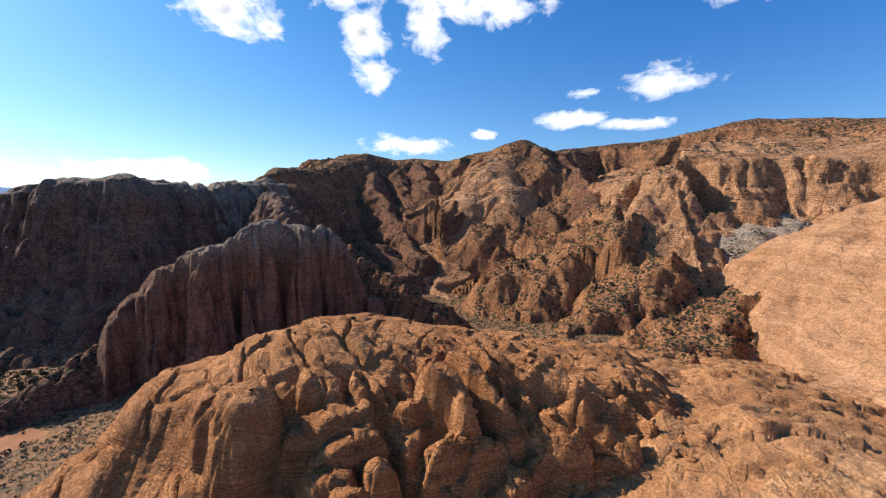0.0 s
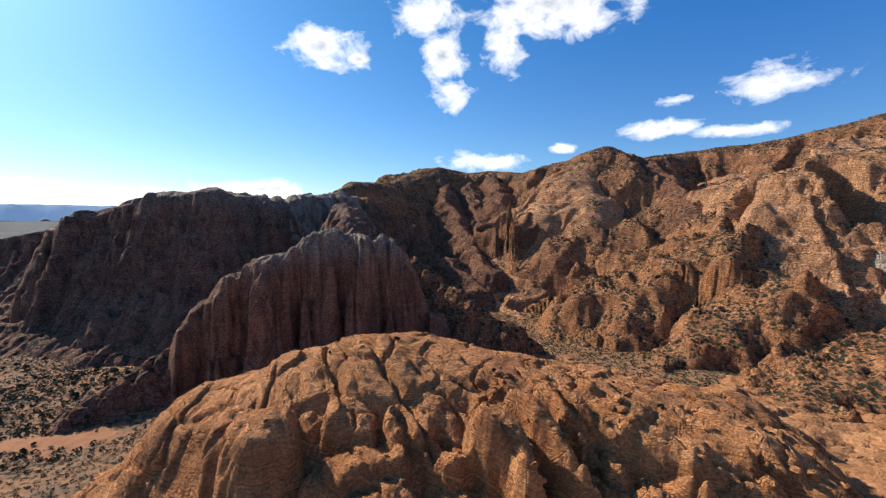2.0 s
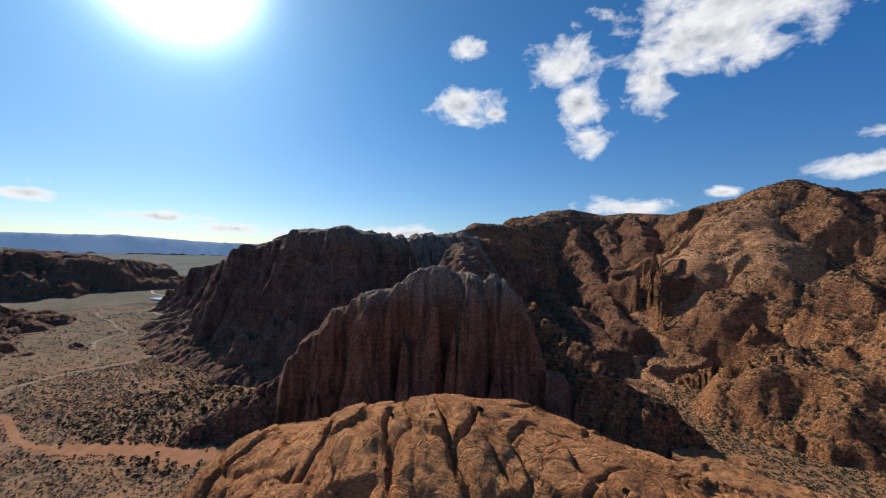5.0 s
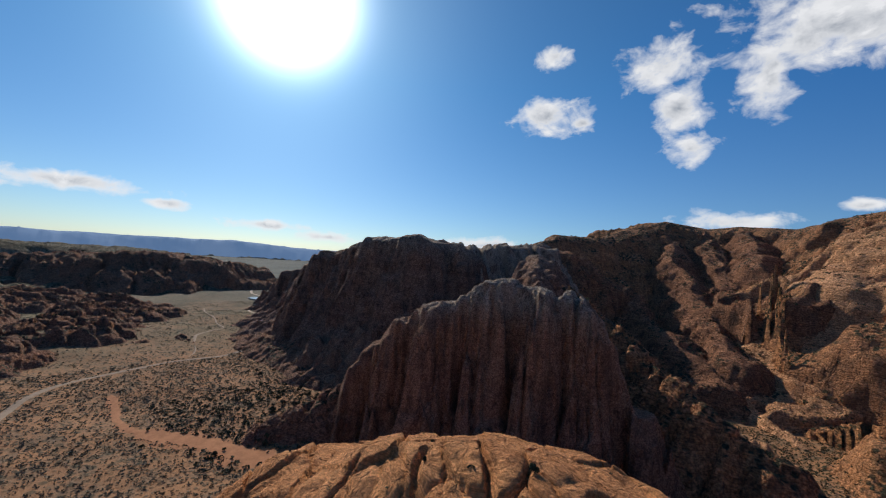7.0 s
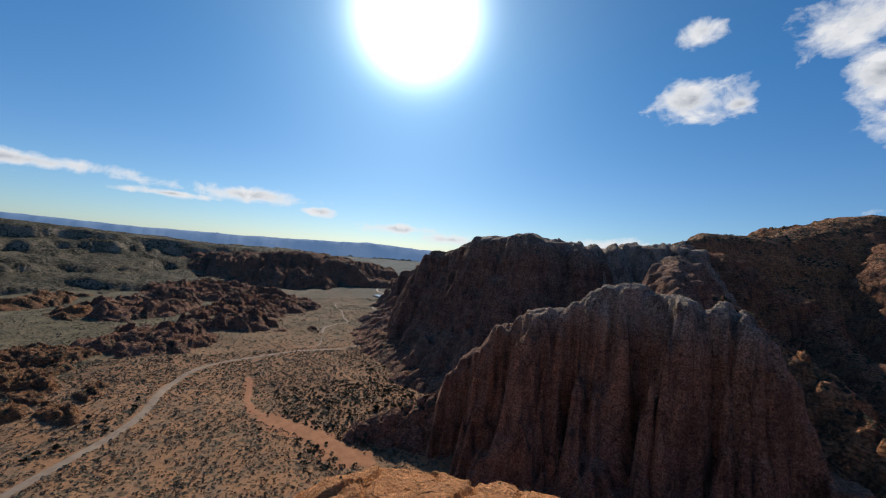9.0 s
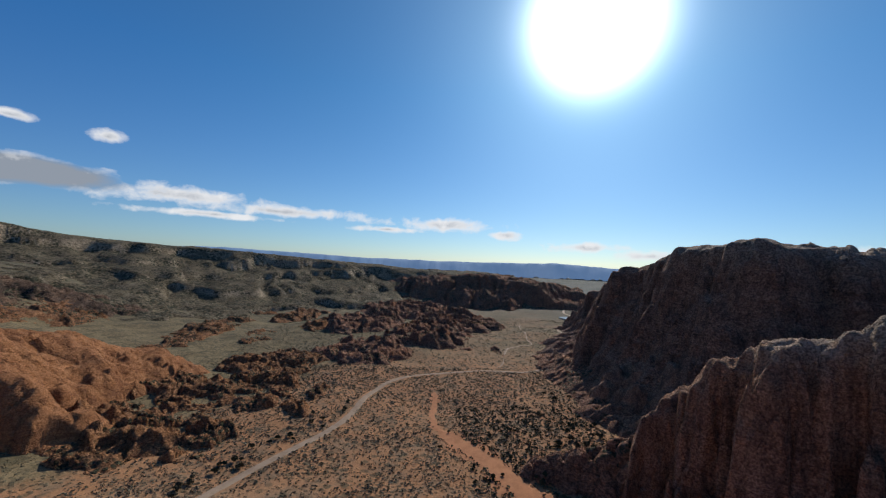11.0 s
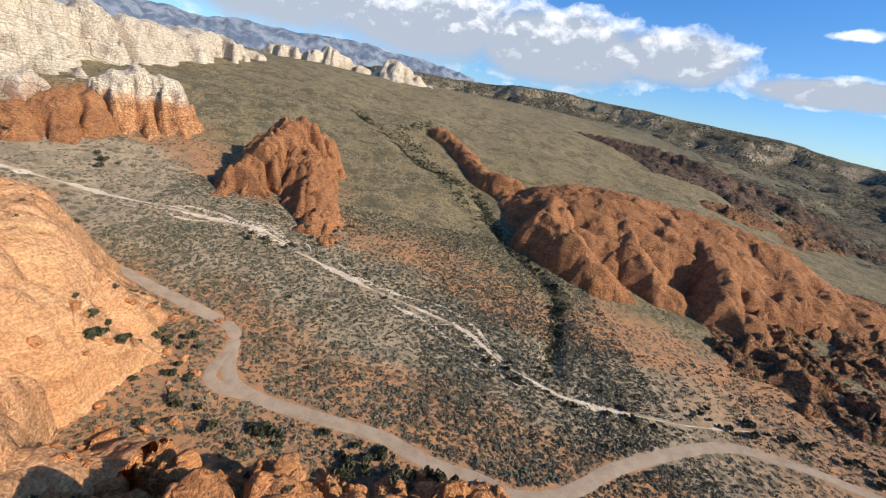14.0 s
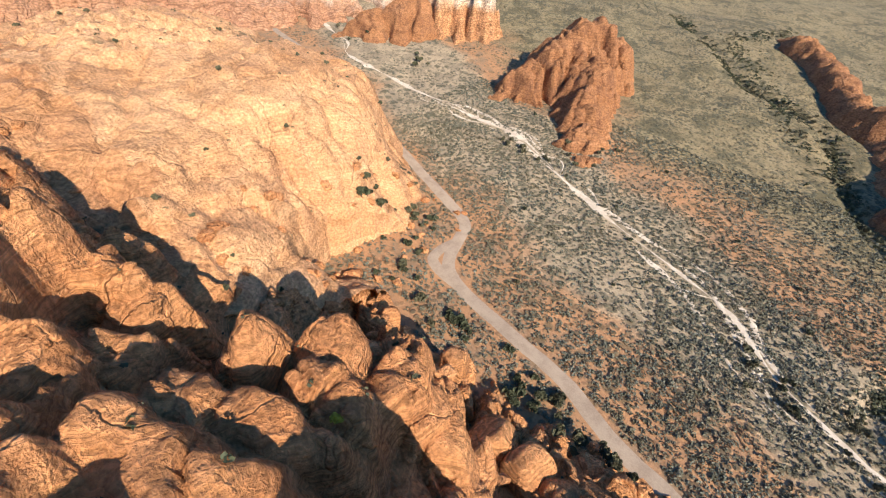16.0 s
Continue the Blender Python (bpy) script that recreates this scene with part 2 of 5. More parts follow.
slickrock = sandstone("slickrock", (0.62, 0.278, 0.108), (0.44, 0.17, 0.062), (0.16, 0.08, 0.045), stain=0.22, bands=0.5, joints=9.0, relief=0.65, wear=0.4, fleck=0.55, lines=0.9)
dome_rock = sandstone("dome_rock", (0.57, 0.305, 0.142), (0.47, 0.217, 0.089), (0.3, 0.14, 0.075), stain=0.3, bands=0.5, joints=18.0, relief=0.45, brush=0.15, wear=0.5, lines=0.5, fleck=0.65)
ledge_rock = sandstone("ledge_rock", (0.44, 0.212, 0.09), (0.35, 0.15, 0.06), (0.25, 0.12, 0.065), stain=0.2, bands=0.5, joints=16.0, relief=0.4, brush=0.15, wear=0.3, lines=0.7, fleck=0.6)
banded_rock = sandstone("banded_rock", (0.44, 0.225, 0.108), (0.36, 0.165, 0.074), (0.2, 0.1, 0.06), stain=0.3, bands=0.9, band_size=9.0, joints=24.0, relief=0.45, wear=0.6, grain=1.6, lines=0.35, fleck=0.6)
butte_rock = sandstone("butte_rock", (0.37, 0.2, 0.12), (0.25, 0.13, 0.082), (0.09, 0.055, 0.042), lines=0.45, stain=0.6, bands=0.4, joints=8.0, cap=(0.42, 0.32, 0.235), cap_z=(58, 74), relief=0.6)
mesa_rock = sandstone("mesa_rock", (0.32, 0.178, 0.114), (0.235, 0.122, 0.08), (0.08, 0.052, 0.04), lines=0.5, stain=0.55, bands=0.45, joints=14.0, cap=(0.33, 0.245, 0.18), cap_z=(90, 112), relief=0.6, grain=1.6)
range_rock = sandstone("range_rock", (0.499, 0.226, 0.100), (0.333, 0.148, 0.071), (0.12, 0.075, 0.05), stain=0.6, bands=0.45, band_size=14.0, joints=16.0, brush=0.95, relief=0.6, grain=2.0)
hill_rock = sandstone("hill_rock", (0.54, 0.25, 0.108), (0.39, 0.165, 0.07), (0.13, 0.075, 0.048), stain=0.6, bands=0.4, band_size=10.0, joints=12.0, brush=0.95, relief=0.6, grain=1.6)
pale_rock = sandstone("pale_rock", (0.56, 0.44, 0.32), (0.45, 0.31, 0.2), (0.2, 0.13, 0.09), stain=0.4, bands=0.5, joints=14.0, brush=0.5, relief=0.6, grain=1.6)
fin_rock = sandstone("fin_rock", (0.38, 0.168, 0.068), (0.27, 0.112, 0.046), (0.13, 0.06, 0.038), stain=0.45, bands=0.35, joints=11.0, relief=0.5, grain=1.3, wear=0.5, fleck=0.65, lines=0.5)
outcrop_rock = sandstone("outcrop_rock", (0.340, 0.160, 0.070), (0.235, 0.110, 0.050), (0.11, 0.056, 0.038), stain=0.45, bands=0.3, joints=9.0, relief=0.6, grain=1.5, brush=0.7)
dark_rock = sandstone("dark_rock", (0.351, 0.169, 0.096), (0.225, 0.114, 0.072), (0.1, 0.065, 0.048), stain=0.5, bands=0.25, joints=8.0, brush=0.5, relief=0.6, grain=1.6)
white_rock = sandstone("white_rock", (0.66, 0.54, 0.4), (0.54, 0.42, 0.29), (0.26, 0.19, 0.14), stain=0.35, bands=0.5, joints=14.0, relief=0.6, grain=2.0, wear=0.4, fleck=0.55)
castle_mat = sandstone("castle_stone", (0.520, 0.254, 0.110), (0.430, 0.189, 0.080), (0.2, 0.1, 0.06), stain=0.35, bands=0.3, cap=(0.64, 0.54, 0.4), cap_z=(48, 57), joints=9.0, relief=0.5, grain=1.4)
cliff_mat = sandstone("cliff_stone", (0.5, 0.25, 0.13), (0.45, 0.21, 0.11), (0.25, 0.16, 0.11), stain=0.3, bands=0.4, cap=(0.66, 0.54, 0.4), cap_z=(38, 52), joints=14.0, relief=0.6, grain=2.0, wear=0.4, fleck=0.55)
peak_rock = sandstone("peak_rock", (0.43, 0.195, 0.098), (0.27, 0.125, 0.07), (0.085, 0.053, 0.04), stain=0.7, bands=0.35, band_size=14.0, joints=14.0, brush=0.5, relief=0.7, grain=1.8)
bench_rock = sandstone("bench_rock", (0.55, 0.285, 0.138), (0.45, 0.2, 0.09), (0.19, 0.105, 0.066), stain=0.45, bands=0.7, band_size=12.0, joints=22.0, brush=0.3, relief=0.6, grain=1.8, wear=0.6)
tableland = sandstone("upland_rock", (0.2, 0.155, 0.095), (0.13, 0.105, 0.062), (0.085, 0.07, 0.045), cliff=(0.42, 0.33, 0.225), stain=0.4, bands=0.3, band_size=20.0, joints=30.0, cap=(0.2, 0.16, 0.1), cap_z=(130, 160), brush=0.75, relief=0.6, grain=3.0)
lava_rock = sandstone("lava_rock", (0.26, 0.155, 0.095), (0.13, 0.09, 0.066), (0.05, 0.042, 0.036), stain=0.6, bands=0.1, joints=6.0, brush=0.5, relief=0.7, grain=2.0)


def soil():
    """The valley's sand: rusty in some stretches, tan and grey with dry growth in others."""
    m = Nodes("soil", 0.95)
    wide = m.noise(75, 4, 0.55, warp=0.4)
    mid = m.noise(9, 5, 0.6)
    fine = m.noise(0.6, 5, 0.7)
    rust = m.mix(m.span(mid, 0.35, 0.65), (0.41, 0.205, 0.095), (0.32, 0.172, 0.088))
    tan = m.mix(m.span(mid, 0.35, 0.65), (0.3, 0.2, 0.115), (0.2, 0.15, 0.095))
    across = m.math("ADD", m.math("MULTIPLY", m.axis(m.at, 0), 0.35), m.math("MULTIPLY", m.axis(m.at, 1), 0.94))
    belt = m.math("MULTIPLY_ADD", m.math("SUBTRACT", wide, 0.5), 90.0, across)
    grey_belt = m.math("MULTIPLY", m.math("MULTIPLY", m.span(belt, -82.0, -68.0), m.span(belt, 0.0, -16.0)), m.span(m.axis(m.at, 0), -220.0, -130.0))
    base = m.mix(m.math("MULTIPLY", m.span(mid, 0.48, 0.7), 0.5), rust, tan)
    base = m.mix(grey_belt, base, m.mix(m.span(mid, 0.4, 0.6), (0.37, 0.27, 0.165), (0.27, 0.2, 0.125)))
    far = m.span(m.math("MULTIPLY_ADD", m.math("SUBTRACT", wide, 0.5), 120.0, across), -92.0, -128.0)
    base = m.mix(m.math("MULTIPLY", far, 0.9), base, m.mix(m.span(mid, 0.3, 0.7), (0.2, 0.155, 0.08), (0.275, 0.208, 0.11)))
    lower = m.math("MULTIPLY", m.span(m.axis(m.at, 0), -330.0, -560.0), m.math("MULTIPLY_ADD", m.span(wide, 0.42, 0.58), 0.4, 0.5))
    base = m.mix(lower, base, m.mix(m.span(mid, 0.35, 0.65), (0.14, 0.11, 0.062), (0.205, 0.15, 0.08)))
    # far out: grey-green scrub, with the distance's bluish haze painted into the colour
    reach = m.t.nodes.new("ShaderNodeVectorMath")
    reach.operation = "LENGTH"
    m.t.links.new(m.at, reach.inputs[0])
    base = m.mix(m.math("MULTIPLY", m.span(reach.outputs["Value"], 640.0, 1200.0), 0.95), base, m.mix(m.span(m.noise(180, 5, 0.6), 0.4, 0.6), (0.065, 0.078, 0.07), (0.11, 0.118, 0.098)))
    drift = m.noise(14, 5, 0.65, warp=0.6)
    base = m.mix(m.math("MULTIPLY", m.math("MULTIPLY", far, m.span(drift, 0.46, 0.62)), 0.7), base, (0.08, 0.07, 0.038))
    base = m.mix(m.math("MULTIPLY", m.math("MULTIPLY", far, m.span(m.noise(55, 4, 0.6, warp=0.8), 0.52, 0.64)), 0.6), base, (0.27, 0.2, 0.105))
    dots = m.math("MULTIPLY", m.span(m.cells(1.7), 0.5, 0.25), far)
    base = m.mix(m.math("MULTIPLY", dots, 0.6), base, (0.07, 0.064, 0.036))
    clump = m.math("MULTIPLY", m.span(m.cells(5.5), 0.42, 0.22), m.span(m.noise(40, 3), 0.42, 0.6))
    base = m.mix(m.math("MULTIPLY", clump, 0.7), base, (0.075, 0.07, 0.042))
    tuft = m.math("MULTIPLY", m.span(m.cells(2.2), 0.5, 0.28), m.span(m.noise(16, 3), 0.35, 0.6))
    base = m.mix(m.math("MULTIPLY", tuft, 0.75), base, (0.075, 0.07, 0.045))
    base = m.mix(0.6, base, m.mix(m.span(fine, 0.3, 0.7), (0.7, 0.68, 0.66), (1.2, 1.2, 1.2)), "MULTIPLY")
    m.bump(m.math("ADD", fine, m.math("MULTIPLY", tuft, 1.2)), 0.7, 0.35)
    return m.done(base)


def sand(name, a, b, rough=0.95, size=4.0):
    m = Nodes(name, rough)
    fine = m.noise(0.35, 5, 0.7)
    base = m.mix(m.span(m.noise(size, 5, 0.65), 0.35, 0.68), a, b)
    base = m.mix(0.5, base, m.mix(m.span(fine, 0.3, 0.7), (0.75, 0.74, 0.72), (1.15, 1.15, 1.15)), "MULTIPLY")
    m.bump(fine, 0.4, 0.1)
    return m.done(base)


def leaves(name, a, b):
    """Foliage whose tone differs from plant to plant and clump to clump."""
    m = Nodes(name, 0.8)
    base = m.mix(m.geo.outputs["Random Per Island"], a, b)
    base = m.mix(0.6, base, m.mix(m.span(m.noise(0.5, 3), 0.35, 0.65), (0.55, 0.55, 0.55), (1.3, 1.3, 1.3)), "MULTIPLY")
    base = m.mix(m.math("MULTIPLY", m.span(m.noise(22, 3), 0.4, 0.62), 0.5), base, (0.16, 0.125, 0.07))
    return m.done(base)


def distance_haze(name, a, b, glow, size):
    """Mountains many kilometres off: the haze of the air before them is painted in as a faint blue glow."""
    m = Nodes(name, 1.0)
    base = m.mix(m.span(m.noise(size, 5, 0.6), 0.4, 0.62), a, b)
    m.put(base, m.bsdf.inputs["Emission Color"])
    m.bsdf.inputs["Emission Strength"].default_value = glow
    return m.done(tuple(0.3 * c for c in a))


soil_mat = soil()
road_mat = sand("gravel", (0.37, 0.27, 0.185), (0.29, 0.205, 0.14))
wash_mat = sand("wash_sand", (0.6, 0.48, 0.35), (0.44, 0.33, 0.23), size=5.0)
dune_mat = sand("rust_sand", (0.48, 0.215, 0.1), (0.38, 0.165, 0.078))
sage_mat = leaves("sage", (0.085, 0.083, 0.056), (0.205, 0.19, 0.135))
juniper_mat = leaves("juniper_green", (0.045, 0.05, 0.026), (0.085, 0.085, 0.045))
gold_mat = leaves("gold_bloom", (0.5, 0.36, 0.03), (0.42, 0.34, 0.06))
bark_mat = sand("bark", (0.12, 0.085, 0.06), (0.07, 0.05, 0.038), size=0.2)
blue_mat = distance_haze("far_blue", (0.17, 0.29, 0.5), (0.21, 0.33, 0.54), 0.75, 400)
snow_mat = distance_haze("far_snow", (0.16, 0.2, 0.28), (0.5, 0.54, 0.6), 0.5, 120)
pond_mat = Nodes("pond_water", 0.08)
pond_mat.bsdf.inputs["Specular IOR Level"].default_value = 0.5
pond_mat = pond_mat.done((0.55, 0.55, 0.52))

# ---- noise over arrays ----


def hashed(ix, iy, seed):
    h = (ix.astype(np.int64) * 374761393 + iy.astype(np.int64) * 668265263 + seed * 974634541) & 0xFFFFFFFF
    h = ((h ^ (h >> 13)) * 1274126177) & 0xFFFFFFFF
    h = ((h ^ (h >> 16)) * 2246822519) & 0xFFFFFFFF
    return ((h ^ (h >> 15)) & 0xFFFFFF) / float(0x1000000)


def grad(x, y, seed):
    """Smooth noise, about -1 to 1, one lump to a unit."""
    ix, iy = np.floor(x), np.floor(y)
    fx, fy = x - ix, y - iy
    u, v = fx * fx * fx * (fx * (fx * 6 - 15) + 10), fy * fy * fy * (fy * (fy * 6 - 15) + 10)

    def corner(a, b):
        w = hashed(ix + a, iy + b, seed) * 2 * math.pi
        return np.cos(w) * (fx - a) + np.sin(w) * (fy - b)
    top = corner(0, 0) * (1 - u) + corner(1, 0) * u
    low = corner(0, 1) * (1 - u) + corner(1, 1) * u
    return (top * (1 - v) + low * v) * 1.5


def fbm(x, y, size, octaves=4, seed=0, gain=0.5):
    total, amp = 0, 1.0
    for k in range(octaves):
        total = total + amp * grad(x / size * 2 ** k, y / size * 2 ** k, seed + k)
        amp *= gain
    return total


def crags(x, y, size, octaves=4, seed=0, gain=0.5):
    """Sharp crests and round hollows, 0 to about 1.5."""
    total, amp = 0, 1.0
    for k in range(octaves):
        total = total + amp * (1 - np.abs(grad(x / size * 2 ** k, y / size * 2 ** k, seed + k)) * 1.6)
        amp *= gain
    return total - 0.5


def cobbles(x, y, size, seed=0):
    """Cells of rounded blocks: the distance to the nearest centre, to the second, and a number per block."""
    x, y = x / size, y / size
    ix, iy = np.floor(x), np.floor(y)
    f1, f2, own = np.full(x.shape, 9.0), np.full(x.shape, 9.0), np.zeros(x.shape)
    for a in (-1, 0, 1):
        for b in (-1, 0, 1):
            px = ix + a + 0.1 + 0.8 * hashed(ix + a, iy + b, seed)
            py = iy + b + 0.1 + 0.8 * hashed(ix + a, iy + b, seed + 7)
            d = np.hypot(px - x, py - y)
            near = d < f1
            f2 = np.where(near, f1, np.minimum(f2, d))
            own = np.where(near, hashed(ix + a, iy + b, seed + 13), own)
            f1 = np.where(near, d, f1)
    return f1, f2, own


def soft(v, width):
    """0 below zero, v above it, with a rounded bend."""
    return width * np.logaddexp(0, v / width)


def step(v, lo, hi):
    s = np.clip((v - lo) / (hi - lo), 0, 1)
    return s * s * (3 - 2 * s)


def crest(x, y, line):
    """The distance from a crest line, the crest's height there, +1 on the left of its way to -1 on the right, and the way along it."""
    best, height = np.full(np.shape(x), 1e9), np.zeros(np.shape(x))
    side, along, gone = np.ones(np.shape(x)), np.zeros(np.shape(x)), 0.0
    for (ax, ay, az), (bx, by, bz) in zip(line, line[1:]):
        dx, dy = bx - ax, by - ay
        length = math.hypot(dx, dy)
        s = np.clip(((x - ax) * dx + (y - ay) * dy) / (dx * dx + dy * dy), 0, 1)
        d = np.hypot(x - ax - s * dx, y - ay - s * dy)
        near = d < best
        best = np.where(near, d, best)
        height = np.where(near, az + s * (bz - az), height)
        side = np.where(near, np.clip((dx * (y - ay) - dy * (x - ax)) / length / np.maximum(d, 1e-3), -1, 1), side)
        along = np.where(near, gone + s * length, along)
        gone += length
    return best, height, side, along


def fall(d, *pairs):
    """The drop below a crest at a distance, from (distance, drop) pairs; past the last it goes on as steeply."""
    xs, ys = [p[0] for p in pairs], [p[1] for p in pairs]
    last = (ys[-1] - ys[-2]) / (xs[-1] - xs[-2])
    return np.interp(d, xs, ys) + np.maximum(0, d - xs[-1]) * last


def two_sided(d, side, right, left):
    """The drop on a ridge whose sides differ, blended round its ends."""
    w = step(side, -0.8, 0.8)
    return fall(d, *right) * (1 - w) + fall(d, *left) * w


def ridge(x, y, line, right, left):
    d, z, side, s = crest(x, y, line)
    return z - two_sided(d, side, right, left), d


def columns(s, period, seed):
    """Upright buttresses along a wall: 1 in the middle of one, 0 in the cleft beside it; and a number for each."""
    t = s / period + 0.35 * grad(s / period * 0.6, s * 0 + seed, seed)
    cell = np.floor(t)
    return 1 - np.abs((t - cell) * 2 - 1) ** 2.4, hashed(cell, cell * 0 + 3, seed)


def pillow(f1, reach=0.85):
    return np.sqrt(np.clip(1 - (f1 / reach) ** 2, 0, 1))


def slabs(x, y, size, tall, seed, dip=(0.55, -0.35), long=1.9, turn=0.5):
    """Broken, tilted blocks with sharp edges, longer one way than the other."""
    c, s = math.cos(turn), math.sin(turn)
    u, v = (x * c + y * s) / long, -x * s + y * c
    u, v = u + fbm(x, y, size * 1.3, 2, seed) * size * 0.35, v + fbm(x, y, size * 1.3, 2, seed + 1) * size * 0.35
    ix, iy = np.floor(u / size), np.floor(v / size)
    f1, f2 = np.full(u.shape, 9.0), np.full(u.shape, 9.0)
    own, ox, oy = np.zeros(u.shape), np.zeros(u.shape), np.zeros(u.shape)
    for a in (-1, 0, 1):
        for b in (-1, 0, 1):
            px, py = ix + a + hashed(ix + a, iy + b, seed + 2), iy + b + hashed(ix + a, iy + b, seed + 3)
            dx, dy = u / size - px, v / size - py
            d = np.maximum(np.abs(dx), np.abs(dy)) * 0.6 + np.hypot(dx, dy) * 0.4
            near = d < f1
            f2 = np.where(near, f1, np.minimum(f2, d))
            own, ox, oy = np.where(near, hashed(ix + a, iy + b, seed + 4), own), np.where(near, dx, ox), np.where(near, dy, oy)
            f1 = np.where(near, d, f1)
    tip = 0.4 + 1.2 * own
    return tall * (0.9 * own + (ox * dip[0] + oy * dip[1]) * tip - 0.55 * (1 - step(f2 - f1, 0.0, 0.14)))


def jointed(x, y, size, seed, long=1.5, turn=0.0):
    """Blocks between joints: the middle of the block that a point belongs to, how far in from its edge it lies (in block sizes), and a number per block."""
    c, s = math.cos(turn), math.sin(turn)
    u, v = (x * c + y * s) / long / size, (-x * s + y * c) / size
    u, v = u + fbm(x, y, size * 1.2, 3, seed) * 0.16, v + fbm(x, y, size * 1.2, 3, seed + 1) * 0.16
    iu, iv = np.floor(u), np.floor(v)
    f1, f2, own, cu, cv = np.full(u.shape, 9.0), np.full(u.shape, 9.0), np.zeros(u.shape), u * 0, u * 0
    for a in (-1, 0, 1):
        for b in (-1, 0, 1):
            pu, pv = iu + a + 0.1 + 0.8 * hashed(iu + a, iv + b, seed + 2), iv + b + 0.1 + 0.8 * hashed(iu + a, iv + b, seed + 3)
            d = np.maximum(np.abs(u - pu), np.abs(v - pv)) * 0.5 + np.hypot(u - pu, v - pv) * 0.5
            near = d < f1
            f2 = np.where(near, f1, np.minimum(f2, d))
            own, cu, cv = np.where(near, hashed(iu + a, iv + b, seed + 4), own), np.where(near, pu, cu), np.where(near, pv, cv)
            f1 = np.where(near, d, f1)
    cu, cv = cu * long * size, cv * size
    return cu * c - cv * s, cu * s + cv * c, f2 - f1, own


def nubs(x, y, size, tall, seed):
    """Knobbly weathered rock."""
    f1, f2, own = cobbles(x + fbm(x, y, size, 2, seed) * size * 0.3, y, size, seed + 2)
    return tall * (pillow(f1) * (0.5 + own) - 0.6 * (1 - step(f2 - f1, 0, 0.25)))


# ---- the lie of the land ----


GULLY = [(-107, -7, 0), (-120, -40, 0), (-126, -65, 0), (-105, -114, 0), (-89, -175, 0), (-45, -205, 0), (20, -300, 0)]   # a dry side channel


def ground_z(x, y):
    u = 0.35 * x - 0.94 * y
    z = -14 + 0.235 * (soft(u + 15, 40) - soft(u - 330, 60)) + 0.17 * (soft(u - 330, 60) - soft(u - 560, 60))
    z = z + 0.07 * soft(x + 40, 40) * step(y, 120, 260) - 0.07 * 0.8 * soft(x - 220, 60) * step(y, 120, 260)
    calm = step(np.hypot(x + 60, y - 20), 60, 300)
    z = z + fbm(x, y, 160, 3, 3) * (1.0 + 4.0 * calm) + fbm(x, y, 22, 2, 9) * 0.35
    d, w, side, s = crest(x + fbm(x, y, 18, 2, 5) * 4, y, GULLY)
    z = z - 2.6 * np.exp(-(d / 4.0) ** 2)
    return z - 10 * step(np.hypot(x, y), 900, 3000)


RIDGE_LINE = [(-132, 178, -6), (-110, 164, 18), (-94, 148, 34), (-82, 128, 41), (-66, 127, 49), (-44, 134, 56), (-20, 138, 54), (10, 131, 51), (45, 133, 48), (72, 160, 38), (100, 185, 16), (120, 215, 0)]
# single humps, slabs and fins of the ridge's flank: middle, top, half length, half width, the way it runs (degrees), its fall along that way
MOUNDS = [
    (-53, 100, 48.0, 9, 8, -58, 0.15), (-63, 103, 43.5, 9, 5, -64, 0.4), (-20, 108.5, 46.8, 7, 4.4, -48, 0.2), (-35, 111, 46.5, 8, 5.2, -52, 0.3),
    (3, 104, 49.6, 8, 2.5, -46, 0.5), (12, 108, 49.2, 10, 2.8, -42, 0.5), (22, 112, 47, 13, 2.8, -40, 0.55), (34, 110, 41, 13, 2.7, -42, 0.55), (31, 122, 47, 13, 3.2, -42, 0.5),
    (46, 115, 39, 14, 2.9, -44, 0.55), (58, 122, 36, 14, 3.2, -42, 0.5), (-23, 96, 36.4, 10, 4.8, 20, -0.16), (-31, 102, 40.2, 10, 4.8, 24, -0.16),
    (-14.5, 89, 33.6, 4.0, 3.4, 24, -0.25), (-21, 82, 31.4, 4.2, 3.8, -20, -0.25), (-27, 87, 31.8, 4.8, 4, -24, -0.25), (-30, 92.5, 30.5, 4.4, 3.6, 10, -0.2), (-28, 77, 28, 7.5, 3.4, -72, 0.3),
    (5, 96.5, 36, 6, 3.0, 28, -0.2), (15.5, 97, 37.2, 7, 3.4, 26, -0.2), (24, 92, 32, 7, 3.0, 18, -0.2), (-6, 100.5, 34, 6, 3.4, 24, -0.2), (-20, 103.5, 42.6, 8.5, 3.8, 22, -0.2), (-9, 106, 41.5, 8, 3.6, 24, -0.2), (-33, 71, 19, 5, 3, -70, 0.4), (-22, 69, 20, 4.5, 2.6, -78, 0.4),
]


# long joints that cross the ridge: from, to, depth, half width
CLEFTS = [((-44, 137), (-13, 104), 2.6, 0.7), ((-53, 130), (-33, 106), 2.2, 0.6), ((-24, 111), (-7, 90), 4.0, 1.1), ((-31, 131), (-4, 110), 1.6, 0.5), ((-66, 124), (-58, 104), 1.8, 0.6),
          ((0, 112), (26, 90), 4.5, 1.4), ((14, 119), (48, 92), 4.5, 1.4), ((30, 130), (60, 105), 4.0, 1.2), ((46, 125), (73, 97), 4.5, 1.4), ((58, 146), (88, 124), 3.5, 1.2)]


